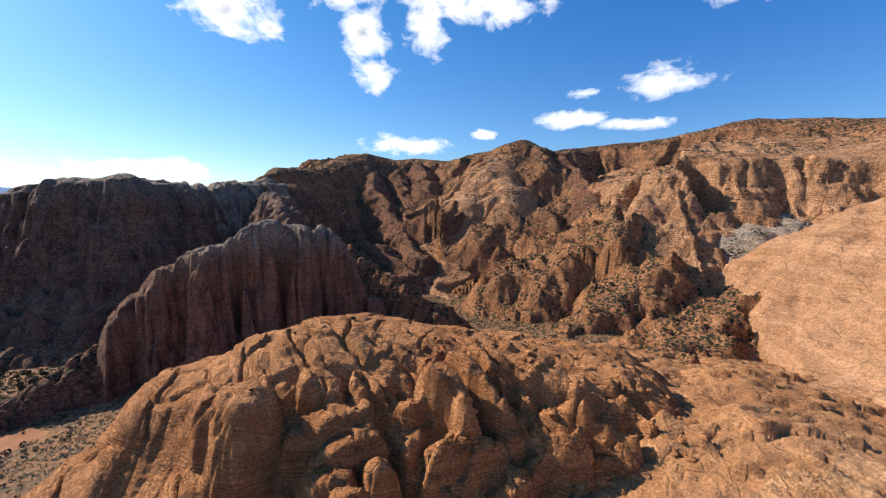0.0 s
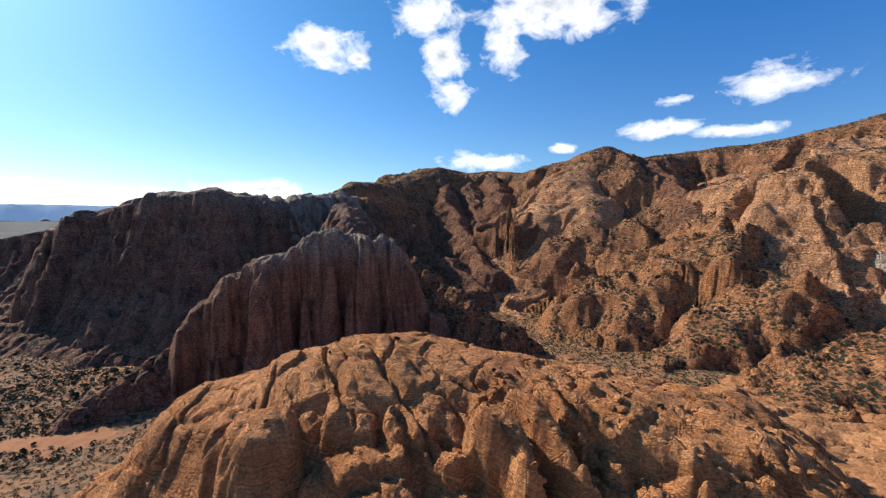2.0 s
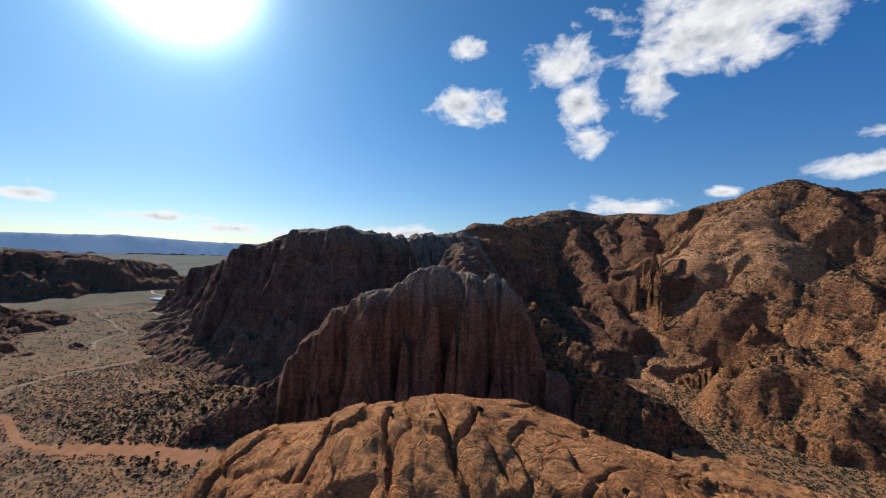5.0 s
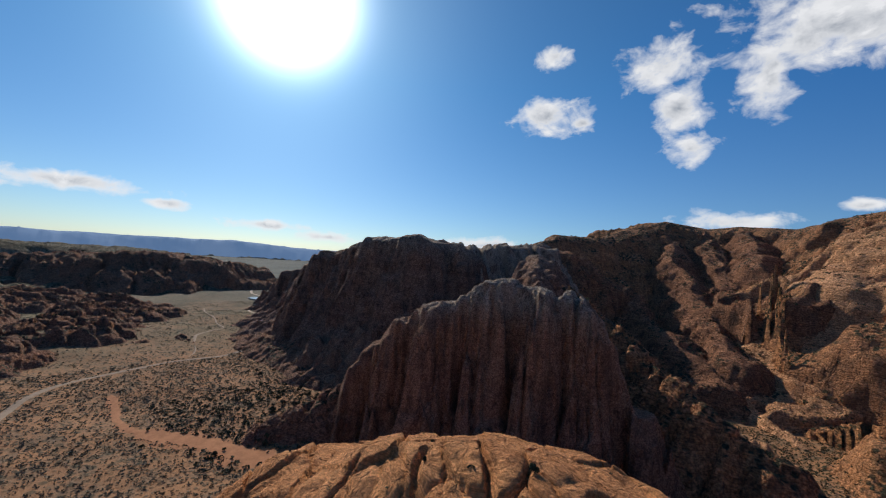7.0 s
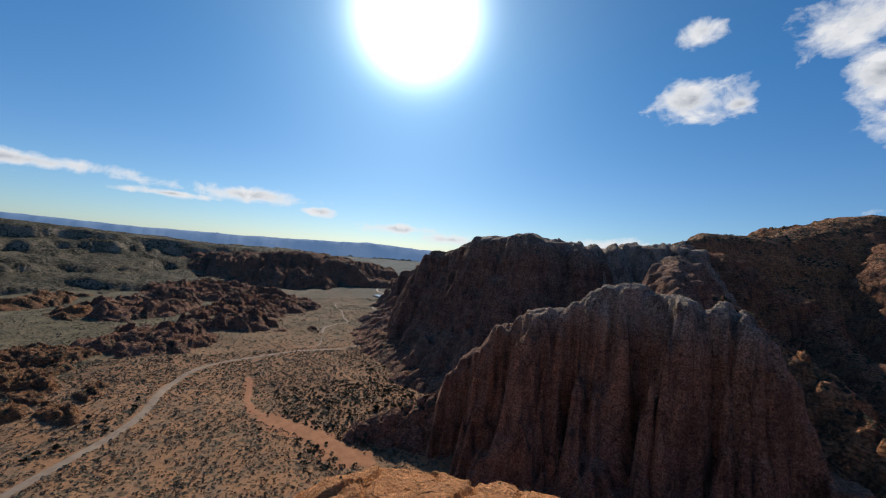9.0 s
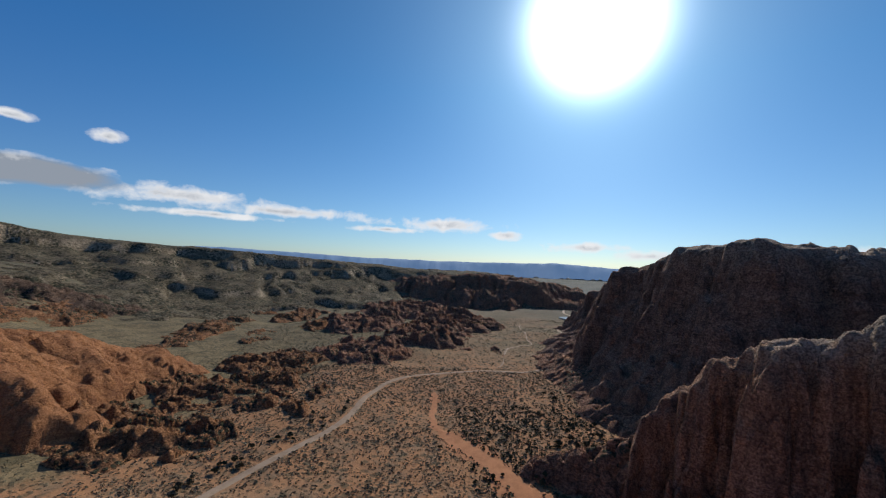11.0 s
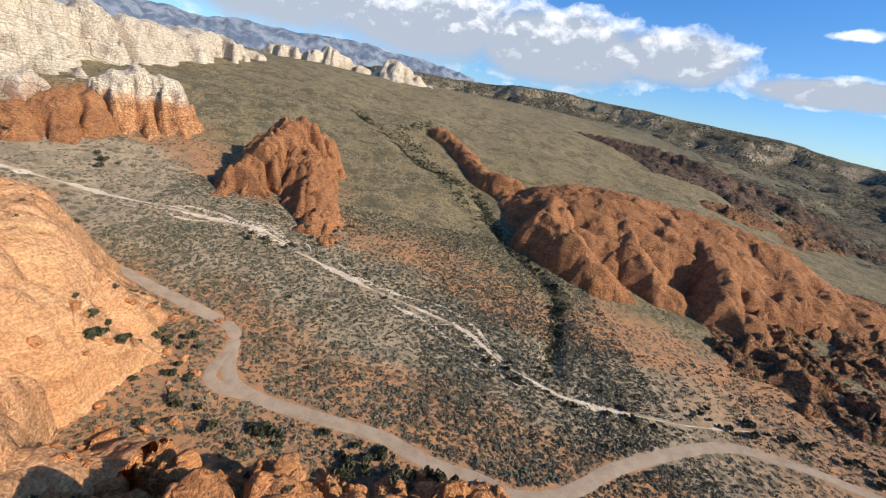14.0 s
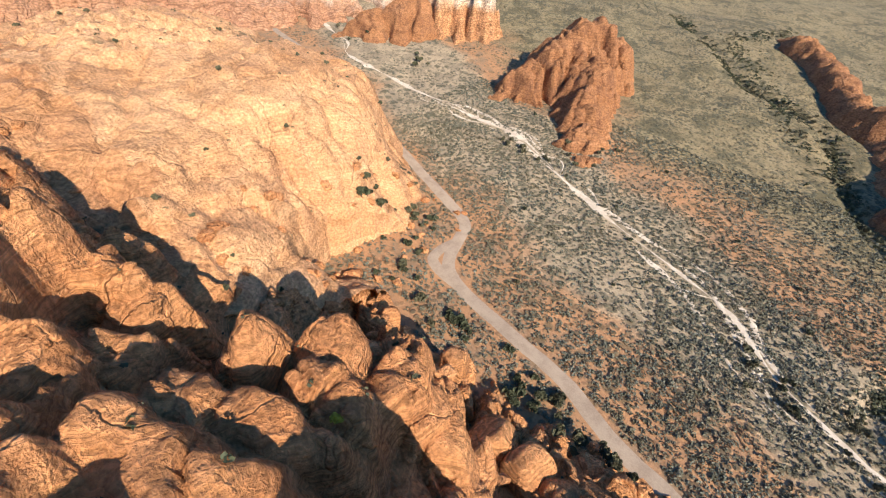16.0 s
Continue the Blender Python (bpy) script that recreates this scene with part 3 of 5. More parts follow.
def mound(x, y, cx, cy, top, a, b, turn, lean):
    """A rounded block with steep sides."""
    c, s = math.cos(radians(turn)), math.sin(radians(turn))
    u, v = (x - cx) * c + (y - cy) * s, -(x - cx) * s + (y - cy) * c
    r = (np.abs(u / a) ** 2.4 + np.abs(v / b) ** 2.4) ** (1 / 2.4)
    return top - lean * u - 0.55 * b * np.minimum(r, 1.0) ** 2.4 - 3.6 * math.sqrt(a * b) * soft(r - 1, 0.08)


def near_ridge(x, y):
    """The slickrock hump under the flight: fins fan down from its top between dark clefts, its lower flank breaks into blocks."""
    wx, wy = x + fbm(x, y, 26, 3, 11) * 3, y + fbm(x, y, 26, 3, 12) * 3
    z, d = ridge(wx, wy, RIDGE_LINE,
                 ((0, 0), (8, 1.5), (20, 7), (26, 13), (33, 21), (42, 28), (52, 36), (70, 50), (90, 64)),
                 ((0, 0), (20, 5), (30, 12), (42, 30), (60, 55)))
    gentle = step(x + 0.4 * (120 - y), 8, 50) * step(y, 80, 100)
    z = z + gentle * 0.42 * np.minimum(soft(d - 10, 4) * step(138 - y, 0, 12), 34)
    turn = np.arctan2(x + 85, 170 - y)
    down = step(134 - 0.12 * (x + 40) - y, 0, 26) * step(x, -100, -70)
    east = step(x + 0.5 * (125 - y), -30, 14)
    fan = turn * 130 + fbm(x, y, 34, 3, 21) * 7 + fbm(x, y, 9, 2, 22) * 1.4
    reach = np.hypot(x + 85, 170 - y) + fbm(x, y, 14, 3, 23) * 5
    for period, deep, seed in ((14.0, 9.0, 5), (6.1, 2.6, 6), (2.7, 0.3, 7)):
        t = fan / period
        cell = np.floor(t)
        t = t - cell
        own = hashed(cell, cell * 0, seed)
        peak = 0.45 + 0.3 * own
        rib = np.where(t < peak, t / peak, (1 - t) / (1 - peak))
        rib = 1 - (1 - np.clip(rib, 0, 1)) ** 2.6
        z = z + deep * (0.35 + 0.9 * own) * (0.1 + 0.9 * east * step(d, 6, 26)) * (0.1 + 0.9 * down) * (rib - 0.8)
        hop = reach / (period * 1.1) + own * 7.3
        hop = hop - np.floor(hop)
        z = z + 0.42 * deep * (0.12 + 0.88 * east) * down * (np.minimum(hop * 1.15, (1 - hop) * 6) - 0.5)
        split = np.minimum(t, 1 - t) * period
        z = z - (1.3 if deep > 5 else 0.5 if deep > 2 else 0.0) * np.exp(-(split / 0.5) ** 2) * step(own, 0.35, 0.75) * step(d, 1, 9) * (0.35 + 0.65 * east)
    blocks = np.full(np.shape(x), -99.0)
    bx, by = x + fbm(x, y, 12, 4, 41) * 2.6, y + fbm(x, y, 12, 4, 42) * 2.6
    for m in MOUNDS:
        blocks = np.maximum(blocks, mound(bx, by, *m))
    z = np.where(blocks > z, blocks - 0.5 * np.exp(-((blocks - z) / 0.8) ** 2), z)
    jx, jy = x + fbm(x, y, 15, 3, 45) * 1.6, y + fbm(x, y, 15, 3, 46) * 1.6
    for (ax, ay), (bx, by), deep, wide in CLEFTS:
        gap = crest(jx, jy, [(ax, ay, 0), (bx, by, 0)])[0]
        z = z - deep * np.exp(-(gap / wide) ** 2)
    rough = east * down * step(118 - y, -4, 18)
    z = z + rough * (slabs(x, y, 5.5, 0.9, 35, turn=-0.85) + slabs(x, y, 2.2, 0.35, 37, turn=-0.7))
    low = step(88 - y, 0, 20)
    z = z + low * (slabs(wx, wy, 6.0, 1.5, 31, turn=0.3, long=1.3) - 0.6 + nubs(x, y, 9, 1.6, 33))
    cx, cy, inner, own = jointed(x, y, 11.0, 15, 1.7, -0.75)
    z = z - 1.2 * np.exp(-(inner / 0.05) ** 2) * (own > 0.2) + (own - 0.5) * 2.0 * step(inner, 0, 0.08)
    z = z + fbm(x, y, 19, 3, 43) * 1.1
    for rise, share in ((2.0, 0.3), (0.85, 0.36)):
        bed = (z + fbm(x, y, 16, 2, 51) * 3.0 + x * 0.16 - y * 0.1) / rise
        saw = bed - np.floor(bed)
        z = z + rise * share * (step(saw, 0.45, 1.0) - saw)
    return z + fbm(x, y, 4.0, 4, 61) * 0.22


def dome(x, y):
    """The great pale dome beside the road."""
    wx, wy = x + fbm(x, y, 34, 3, 71) * 6, y + fbm(x, y, 34, 3, 72) * 6
    line = [(8, 64, 2), (22, 73, 13), (36, 75, 24), (50, 70, 30), (66, 60, 35), (70, 46, 39), (74, 24, 41), (98, 2, 40), (118, -16, 29), (146, -38, 15)]
    z, d = ridge(wx, wy, line,
                 ((0, 0), (14, 3), (24, 10), (32, 22), (40, 36), (56, 56)),
                 ((0, 0), (40, -5), (75, 0), (110, 9), (150, 20), (190, 28), (240, 36), (300, 50)))
    f1, f2, own = cobbles(wx, wy, 15, 81)
    edge = step(d, 10, 30) * (1 - 0.8 * step(y, 55, 85))
    z = z + edge * (4.4 * np.sqrt(np.clip(1 - (f1 / 0.85) ** 2, 0, 1)) - 2.0 * (1 - step(f2 - f1, 0, 0.15)) - 1.0)
    cx, cy, inner, own = jointed(x, y, 13, 96, 1.7, -0.5)
    z = z - 0.9 * np.exp(-(inner / 0.045) ** 2) * (own > 0.25) + (own - 0.5) * 1.3 * step(inner, 0, 0.1)
    run = x * 0.5 + y * 0.86 + fbm(x, y, 40, 2, 91) * 8
    for period, deep in ((19.0, 1.5), (7.3, 0.6)):
        f = np.abs((run / period - np.floor(run / period)) * 2 - 1)
        z = z - deep * f ** 5
    bed = z * 0.5 + fbm(x, y, 30, 2, 92) * 2
    z = z + 0.5 * np.abs((bed - np.floor(bed)) * 2 - 1)
    return z + fbm(x, y, 9, 4, 93) * 0.7 + step(y, 55, 95) * (slabs(x, y, 15, 2.2, 95, turn=-0.4, long=2.8) + slabs(x, y, 5, 0.6, 97, turn=-0.4, long=2.2))


def wall(x, y, line, right, left, warp=4.0, warp_size=30, cols=None, seed=0, bold=6.0, knob=4.0, ledge=0.0):
    """A ridge whose steep faces are carved into upright buttresses. cols: their usual widths."""
    wx, wy = x + fbm(x, y, warp_size, 3, seed) * warp, y + fbm(x, y, warp_size, 3, seed + 1) * warp
    d, z, side, s = crest(wx, wy, line)
    lean = s + fbm(x, y, warp_size * 0.7, 2, seed + 2) * 3
    for k, width in enumerate(cols or ()):
        c, own = columns(lean, width, seed + 20 + k)
        big = 1.0 / (1 + 1.6 * k)
        z = z + knob * big * ((own - 0.5) * 1.2 - (1 - c) * 0.8)
        d = np.maximum(0, d + bold * big * ((1 - c) * 1.3 - 0.35 + (own - 0.5) * 0.8) * step(d, 1, 14))
    d = np.maximum(0, d + 0.5 * bold * fbm(x, y, 11, 3, seed + 51) * step(d, 1, 12))
    z = z - two_sided(d, side, right, left)
    if ledge:
        for rise, share in ((ledge, 0.5), (ledge * 0.37, 0.45)):
            t = z / rise + 0.5 * fbm(x, y, warp_size, 3, seed + 31)
            t = t - np.floor(t)
            z = z + rise * share * (step(t, 0.25, 1.0) - t)
    return z


BUTTE_LINE = [(-198, 212, 6), (-187, 219, 36), (-172, 227, 51), (-143, 231, 66), (-128, 241, 74), (-109, 251, 81), (-95, 259, 80), (-81, 267, 77), (-69, 272, 68), (-61, 275, 50), (-54, 277, 26)]


def butte_wall(x, y):
    z = wall(x, y, BUTTE_LINE, ((0, 0), (5, 2), (10, 10), (15, 34), (24, 58), (34, 72), (60, 96)), ((0, 0), (8, 3), (18, 22), (30, 55), (55, 84)), cols=(25, 11, 5.5), seed=101, bold=9.0, knob=3.2, ledge=13)
    return z + step(z, 30, 60) * nubs(x, y, 8, 1.8, 121) + fbm(x, y, 8, 4, 131) * 1.1


def butte_spur(x, y):
    z = wall(x, y, [(-145, 356, 84), (-112, 352, 67), (-88, 343, 55), (-60, 328, 41), (-31, 312, 27), (0, 305, 12), (26, 303, -6)], ((0, 0), (5, 3), (20, 22), (36, 46), (60, 76)), ((0, 0), (8, 6), (24, 30), (50, 62)), cols=(15,), seed=105, bold=3.0, knob=3.0)
    return z + slabs(x, y, 7, 2.4, 124, turn=-0.6) + fbm(x, y, 12, 4, 132) * 1.4


def butte_foot(x, y):
    """Fallen blocks at the butte's valley end."""
    d, z, side, s = crest(x, y, [(-214, 176, -8), (-206, 196, 0), (-196, 212, 8)])
    return z - fall(d, (0, 0), (6, 3), (14, 12), (24, 24)) + nubs(x, y, 8, 3.2, 126) + fbm(x, y, 9, 3, 127)


def back_ridge(x, y):
    """A ridge behind the butte that climbs towards the mesa's columns."""
    z = wall(x, y, [(-106, 282, 70), (-130, 318, 86), (-146, 350, 93), (-168, 395, 97), (-192, 440, 98), (-225, 500, 114)],
             ((0, 0), (8, 4), (18, 24), (36, 56), (70, 92)), ((0, 0), (10, 4), (22, 30), (50, 70), (80, 110)), warp=6, warp_size=40, cols=(26, 11), seed=141, bold=6, knob=4)
    return z + nubs(x, y, 9, 2.4, 144) + fbm(x, y, 16, 4, 145) * 2


def mesa_wall(x, y):
    z = wall(x, y, [(-458, 300, -6), (-440, 312, 44), (-424, 322, 76), (-396, 334, 93), (-366, 342, 101), (-330, 345, 107), (-304, 344, 110), (-285, 344, 115), (-266, 348, 113), (-250, 366, 107)],
             ((0, 0), (20, 2), (30, 9), (46, 44), (66, 86), (88, 114), (120, 146)), ((0, 0), (60, 4), (90, 30), (150, 110)), warp=7, warp_size=60, cols=(46, 17), seed=151, bold=9, knob=2.0, ledge=18)
    return z + fbm(x, y, 14, 4, 181) * 1.3


def mesa_columns(x, y):
    z = wall(x, y, [(-262, 352, 108), (-240, 380, 104), (-218, 420, 112), (-205, 445, 116), (-198, 475, 108)], ((0, 0), (8, 3), (16, 14), (26, 34), (50, 60), (100, 100)), ((0, 0), (60, 10), (120, 90)), cols=(17, 7), seed=155, bold=7, knob=6, ledge=9)
    return z + fbm(x, y, 10, 3, 183) * 1.0


def mesa_shoulder(x, y):
    z = wall(x, y, [(-830, 480, -12), (-760, 455, 26), (-690, 432, 48), (-570, 422, 68), (-450, 400, 84)], ((0, 0), (12, 6), (34, 40), (70, 70), (120, 90)), ((0, 0), (80, 12), (150, 100)), warp=14, warp_size=70, cols=(50, 21), seed=171, bold=14, knob=6)
    return z + fbm(x, y, 22, 4, 184) * 3


def mesa_talus(x, y):
    d, z, side, s = crest(x, y, [(-470, 252, -16), (-420, 262, -4), (-340, 264, 0), (-262, 256, -2), (-225, 240, -12)])
    return z - fall(d, (0, 0), (20, 9), (50, 26), (80, 40)) + nubs(x, y, 11, 2.6, 186) + fbm(x, y, 22, 4, 187) * 3


def eroded(x, y, seed, amount):
    """Gullied, knobbly mountainside."""
    return amount * (crags(x + fbm(x, y, 30, 2, seed + 4) * 6, y, 64, 5, seed, 0.55) - 0.75) * 17 + slabs(x, y, 17, 2.6, seed + 9, turn=-0.7, long=2.6) * (0.2 + 1.1 * amount) + slabs(x, y, 7, 1.7, seed + 15, turn=-0.9) * (0.3 + amount)


SKY_LINE = [(-232, 500, 112), (-247, 590, 135), (-219, 686, 139), (-168, 843, 183), (-104, 864, 171), (-56, 868, 176), (6, 850, 170), (89, 745, 184), (130, 677, 193),
            (191, 715, 179), (279, 750, 194), (348, 720, 198), (392, 674, 204), (437, 622, 216), (457, 581, 217), (500, 518, 205), (514, 476, 198), (640, 240, 190), (700, 60, 170)]


def range_crest(x, y):
    d, z0, side, s = crest(x + fbm(x, y, 60, 3, 193) * 9, y + fbm(x, y, 60, 3, 194) * 9, SKY_LINE)
    d = gullied(d, s, x, y, 95, 195, 0.35)
    z = z0 - two_sided(d, side, ((0, 0), (20, 10), (50, 40), (110, 92), (180, 142), (260, 196), (330, 250)), ((0, 0), (120, 20), (300, 90)))
    wx, wy = x + fbm(x, y, 110, 4, 191) * 22, y + fbm(x, y, 110, 4, 192) * 22
    z = z + step(d, 15, 140) * (crags(wx, wy, 150, 3, 201, 0.5) - 0.7) * 14
    z = z - 0.9 * soft(-x - 150 + 0.7 * (560 - y), 30) * step(d, 5, 60)
    return z + eroded(x, y, 203, 0.2 + 0.3 * step(d, 5, 80)) * step(d, 0, 25)


def gullied(d, s, x, y, size, seed, depth):
    """The distance from a crest, stretched so that ribs and gullies run down the slope away from it."""
    g = crags(s + fbm(x, y, size, 2, seed + 5) * size * 0.25, d * 0.22, size, 3, seed, 0.6) - 0.75
    return np.maximum(0, d * (1 - depth * np.clip(g, -1.2, 1.0) * step(d, 0, 18)))


def spur(line, drop, seed, rough=0.6, warp=8, size=46, depth=0.34):
    def shape(x, y):
        d, z, side, s = crest(x + fbm(x, y, 60, 4, seed) * warp, y + fbm(x, y, 60, 4, seed + 1) * warp, line)
        d = gullied(d, s, x, y, size, seed + 2, depth)
        z = z + fbm(s, s * 0, 30, 3, seed + 6) * 4 - fall(d, *drop)
        for rise, share in ((15.0, 0.2), (5.5, 0.3)):
            t = (z + fbm(x, y, 50, 3, seed + 7) * 8) / rise
            t = t - np.floor(t)
            z = z + rise * share * (step(t, 0.3, 1.0) - t) * step(d, 6, 25)
        return z + eroded(x, y, seed + 3, rough * 0.45) * step(d, 0, 15)
    return shape


BLUFF_LINE = [(120, 690, 184), (88, 640, 158), (94, 590, 128), (106, 545, 100), (114, 505, 66)]
STEEP, BLUFF, HUMMOCK = ((0, 0), (12, 6), (30, 24), (60, 52), (110, 86)), ((0, 0), (22, 4), (42, 17), (64, 46), (100, 74), (150, 104)), ((0, 0), (18, 5), (50, 27), (110, 60))
SPURS = [
    spur(BLUFF_LINE, BLUFF, 1001, 0.2, 5),
    spur([(130, 677, 192), (180, 648, 172), (200, 590, 142), (196, 520, 112), (184, 470, 92)], STEEP, 1071),
    spur([(88, 720, 160), (66, 655, 132), (54, 615, 116), (46, 590, 104)], BLUFF, 1011, 0.25, 6),
    spur([(-168, 843, 180), (-135, 740, 136), (-100, 650, 92), (-62, 570, 52), (-25, 490, 26)], STEEP, 1021),
    spur([(-50, 866, 174), (-38, 760, 140), (-18, 680, 108), (8, 610, 62)], STEEP, 1031),
    spur([(191, 715, 178), (200, 620, 142), (196, 540, 108), (180, 490, 88)], STEEP, 1041, 0.4),
    spur([(-232, 510, 116), (-190, 560, 104), (-140, 560, 66), (-90, 520, 34), (-40, 455, 12)], STEEP, 1051),
    spur([(-104, 864, 170), (-90, 780, 140), (-66, 700, 104), (-40, 640, 70)], STEEP, 1061),
]


def range_bench(x, y):
    z = wall(x, y, [(206, 560, 112), (212, 480, 122), (234, 412, 130), (262, 408, 136), (292, 410, 141), (340, 395, 142), (400, 350, 140), (480, 250, 132), (560, 120, 120)],
             ((0, 0), (8, 2), (18, 24), (40, 50), (70, 78), (110, 124), (160, 190)), ((0, 0), (60, -12), (140, -34), (220, -46), (300, -20), (420, 60)), warp=8, warp_size=70, cols=(64, 25), seed=221, bold=7, knob=2, ledge=14)
    bed = z * 0.12 + fbm(x, y, 60, 3, 227)
    z = z + 2.2 * np.abs((bed - np.floor(bed)) * 2 - 1) + eroded(x, y, 223, 0.12)
    alcove = np.hypot((x - 262) / 17, (y - 402) / 30)
    return z - np.maximum(0, z - 84) * step(alcove, 1.12, 0.92)


FOOTHILLS = [
    spur([(104, 296, 2), (134, 310, 22), (176, 332, 49), (166, 370, 72), (190, 430, 92)], HUMMOCK, 1101, 1.7),
    spur([(48, 374, 14), (60, 368, 30), (90, 360, 32), (118, 366, 42), (150, 384, 62)], ((0, 0), (10, 5), (24, 20), (50, 44)), 1111, 1.2, 6),
    spur([(150, 225, 6), (180, 262, 16), (232, 300, 34), (300, 330, 60)], ((0, 0), (20, 5), (60, 26), (100, 50)), 1121, 1.7),
    spur([(236, 378, 62), (262, 366, 74), (310, 366, 86), (350, 356, 92)], ((0, 0), (20, 7), (50, 30), (90, 60)), 1141, 0.12, 6),
    spur([(96, 196, 2), (130, 225, 10), (170, 250, 14)], ((0, 0), (14, 4), (34, 16), (60, 34)), 1131, 1.6, 6),
]


def banded_dome(x, y):
    """A smooth pale hill of banded rock across the gully."""
    wx, wy = x + fbm(x, y, 40, 3, 261) * 8, y + fbm(x, y, 40, 3, 262) * 8
    line = [(226, 336, 28), (244, 328, 45), (264, 314, 66), (283, 297, 81), (296, 284, 93), (310, 270, 106), (350, 225, 118), (430, 160, 126), (560, 90, 130)]
    z, d = ridge(wx, wy, line, ((0, 0), (20, 6), (50, 26), (90, 50), (140, 68), (200, 78), (300, 92)), ((0, 0), (20, 8), (50, 40), (90, 70)))
    bed = z * 0.25 + fbm(x, y, 40, 2, 263)
    return z + 0.9 * np.abs((bed - np.floor(bed)) * 2 - 1) + crags(x, y, 22, 4, 264) * 1.3


def fin_grain(x, y, seed):
    run = x * 0.35 + y * 0.94 + fbm(x, y, 30, 3, 281) * 8
    f = np.abs((run / 13 - np.floor(run / 13)) * 2 - 1)
    return -2.4 * f ** 4 + fbm(x, y, 16, 4, seed) * 1.5 + slabs(x, y, 8, 1.5, seed + 5, turn=-0.26, long=3.0) + slabs(x, y, 3.2, 0.5, seed + 6, turn=-0.26, long=2.0)


def lobe(line, drop, seed):
    def shape(x, y):
        d, z, side, s = crest(x + fbm(x, y, 30, 3, seed) * 6, y + fbm(x, y, 30, 3, seed + 1) * 6, line)
        return z - fall(d, *drop) + fin_grain(x, y, seed + 2)
    return shape


FIN_TAIL = lobe([(-60, -296, 54), (-70, -276, 57), (-82, -248, 49), (-92, -222, 42), (-104, -196, 36), (-124, -182, 36)], ((0, 0), (5, 2), (11, 9), (20, 24)), 1201)
FIN_BODY = lobe([(-116, -184, 20), (-138, -174, 33), (-168, -164, 42), (-205, -158, 43), (-260, -148, 38), (-318, -130, 27), (-345, -110, 10)], ((0, 0), (20, 4), (38, 13), (54, 26), (72, 46)), 1211)
FIN_LOBES = [
    lobe([(-146, -150, 36), (-134, -118, 32), (-142, -98, 24), (-164, -80, 6), (-182, -66, -10)], ((0, 0), (6, 2), (13, 9), (20, 24), (28, 40)), 1221),
    lobe([(-190, -140, 36), (-186, -108, 24), (-200, -84, 8), (-214, -70, -8)], ((0, 0), (6, 2), (13, 9), (22, 26), (30, 40)), 1231),
    lobe([(-236, -140, 36), (-238, -100, 26), (-232, -70, 12), (-236, -50, -4)], ((0, 0), (6, 2), (13, 9), (22, 26), (30, 40)), 1241),
]


def rubble_field(patches, tall, size, seed):
    """Clusters of broken red rock that stand out of the valley floor."""
    def shape(x, y):
        wx, wy = x + fbm(x, y, 36, 3, seed) * 10, y + fbm(x, y, 36, 3, seed + 1) * 10
        cover = 0
        for px, py, rx, ry in patches:
            cover = np.maximum(cover, 1 - np.hypot((wx - px) / rx, (wy - py) / ry))
        bumpy = 0.55 + 0.6 * fbm(x, y, size * 2.2, 3, seed + 8)
        up = step(cover + 0.25 * fbm(x, y, size * 1.5, 3, seed + 7), 0.05, 0.5)
        z = -3.5 + up * (tall * 0.6 * bumpy + slabs(wx, wy, size * 0.7, tall * 0.36, seed + 3) + slabs(x, y, size * 0.26, tall * 0.13, seed + 5, turn=0.2) + slabs(x, y, size * 0.11, 1.1, seed + 6, turn=0.9))
        return ground_z(x, y) + z + up * fbm(x, y, 9, 3, seed + 9) * 1.4
    return shape


WEST_RUBBLE = [rubble_field([(-245, -28, 56, 46)], 13, 20, 301), rubble_field([(-300, -56, 66, 48)], 14, 24, 311), rubble_field([(-340, -8, 84, 36), (-312, 34, 46, 24)], 12, 22, 321), rubble_field([(-410, -24, 74, 50)], 12, 26, 331)]
LOWER_RUBBLE = [rubble_field([(-455, 60, 90, 60)], 17, 28, 341), rubble_field([(-560, 130, 115, 70)], 24, 30, 351), rubble_field([(-700, 190, 140, 80)], 24, 34, 361), rubble_field([(-650, 30, 130, 70), (-830, 90, 160, 110)], 22, 36, 371)]
PLAIN_RUBBLE = [rubble_field([(-741, -329, 150, 40), (-930, -270, 140, 50)], 14, 26, 521), rubble_field([(-720, -82, 90, 36), (-610, -30, 70, 26), (-800, -160, 110, 34)], 13, 24, 531), rubble_field([(-455, -140, 70, 26), (-510, -75, 60, 24), (-480, -310, 90, 34)], 9, 22, 541), rubble_field([(-560, -150, 130, 34), (-700, -90, 110, 30)], 11, 26, 381), rubble_field([(-470, -290, 120, 50), (-620, -330, 140, 60)], 11, 30, 391)]


def tower_wall(x, y):
    z = wall(x, y, [(54, -104, 28), (46, -118, 42), (37, -136, 54), (30, -148, 57), (22, -158, 50)], ((0, 0), (5, 2), (11, 8), (17, 20), (26, 36), (40, 50)), ((0, 0), (5, 2), (11, 8), (17, 20), (26, 36), (40, 50)), warp=3, warp_size=20, cols=(15, 6), seed=401, bold=5, knob=4, ledge=9)
    return z + nubs(x, y, 6, 1.2, 405) + fbm(x, y, 6, 3, 407) * 0.8


def tower_foot(x, y):
    z = wall(x, y, [(26, -136, 44), (14, -112, 30), (4, -90, 18), (-4, -76, 9)], ((0, 0), (6, 2), (14, 12), (26, 30)), ((0, 0), (6, 2), (14, 12), (26, 30)), warp=3, warp_size=20, cols=(9,), seed=411, bold=3, knob=3)
    return z + nubs(x, y, 6, 2.2, 415) + fbm(x, y, 6, 3, 417) * 0.8


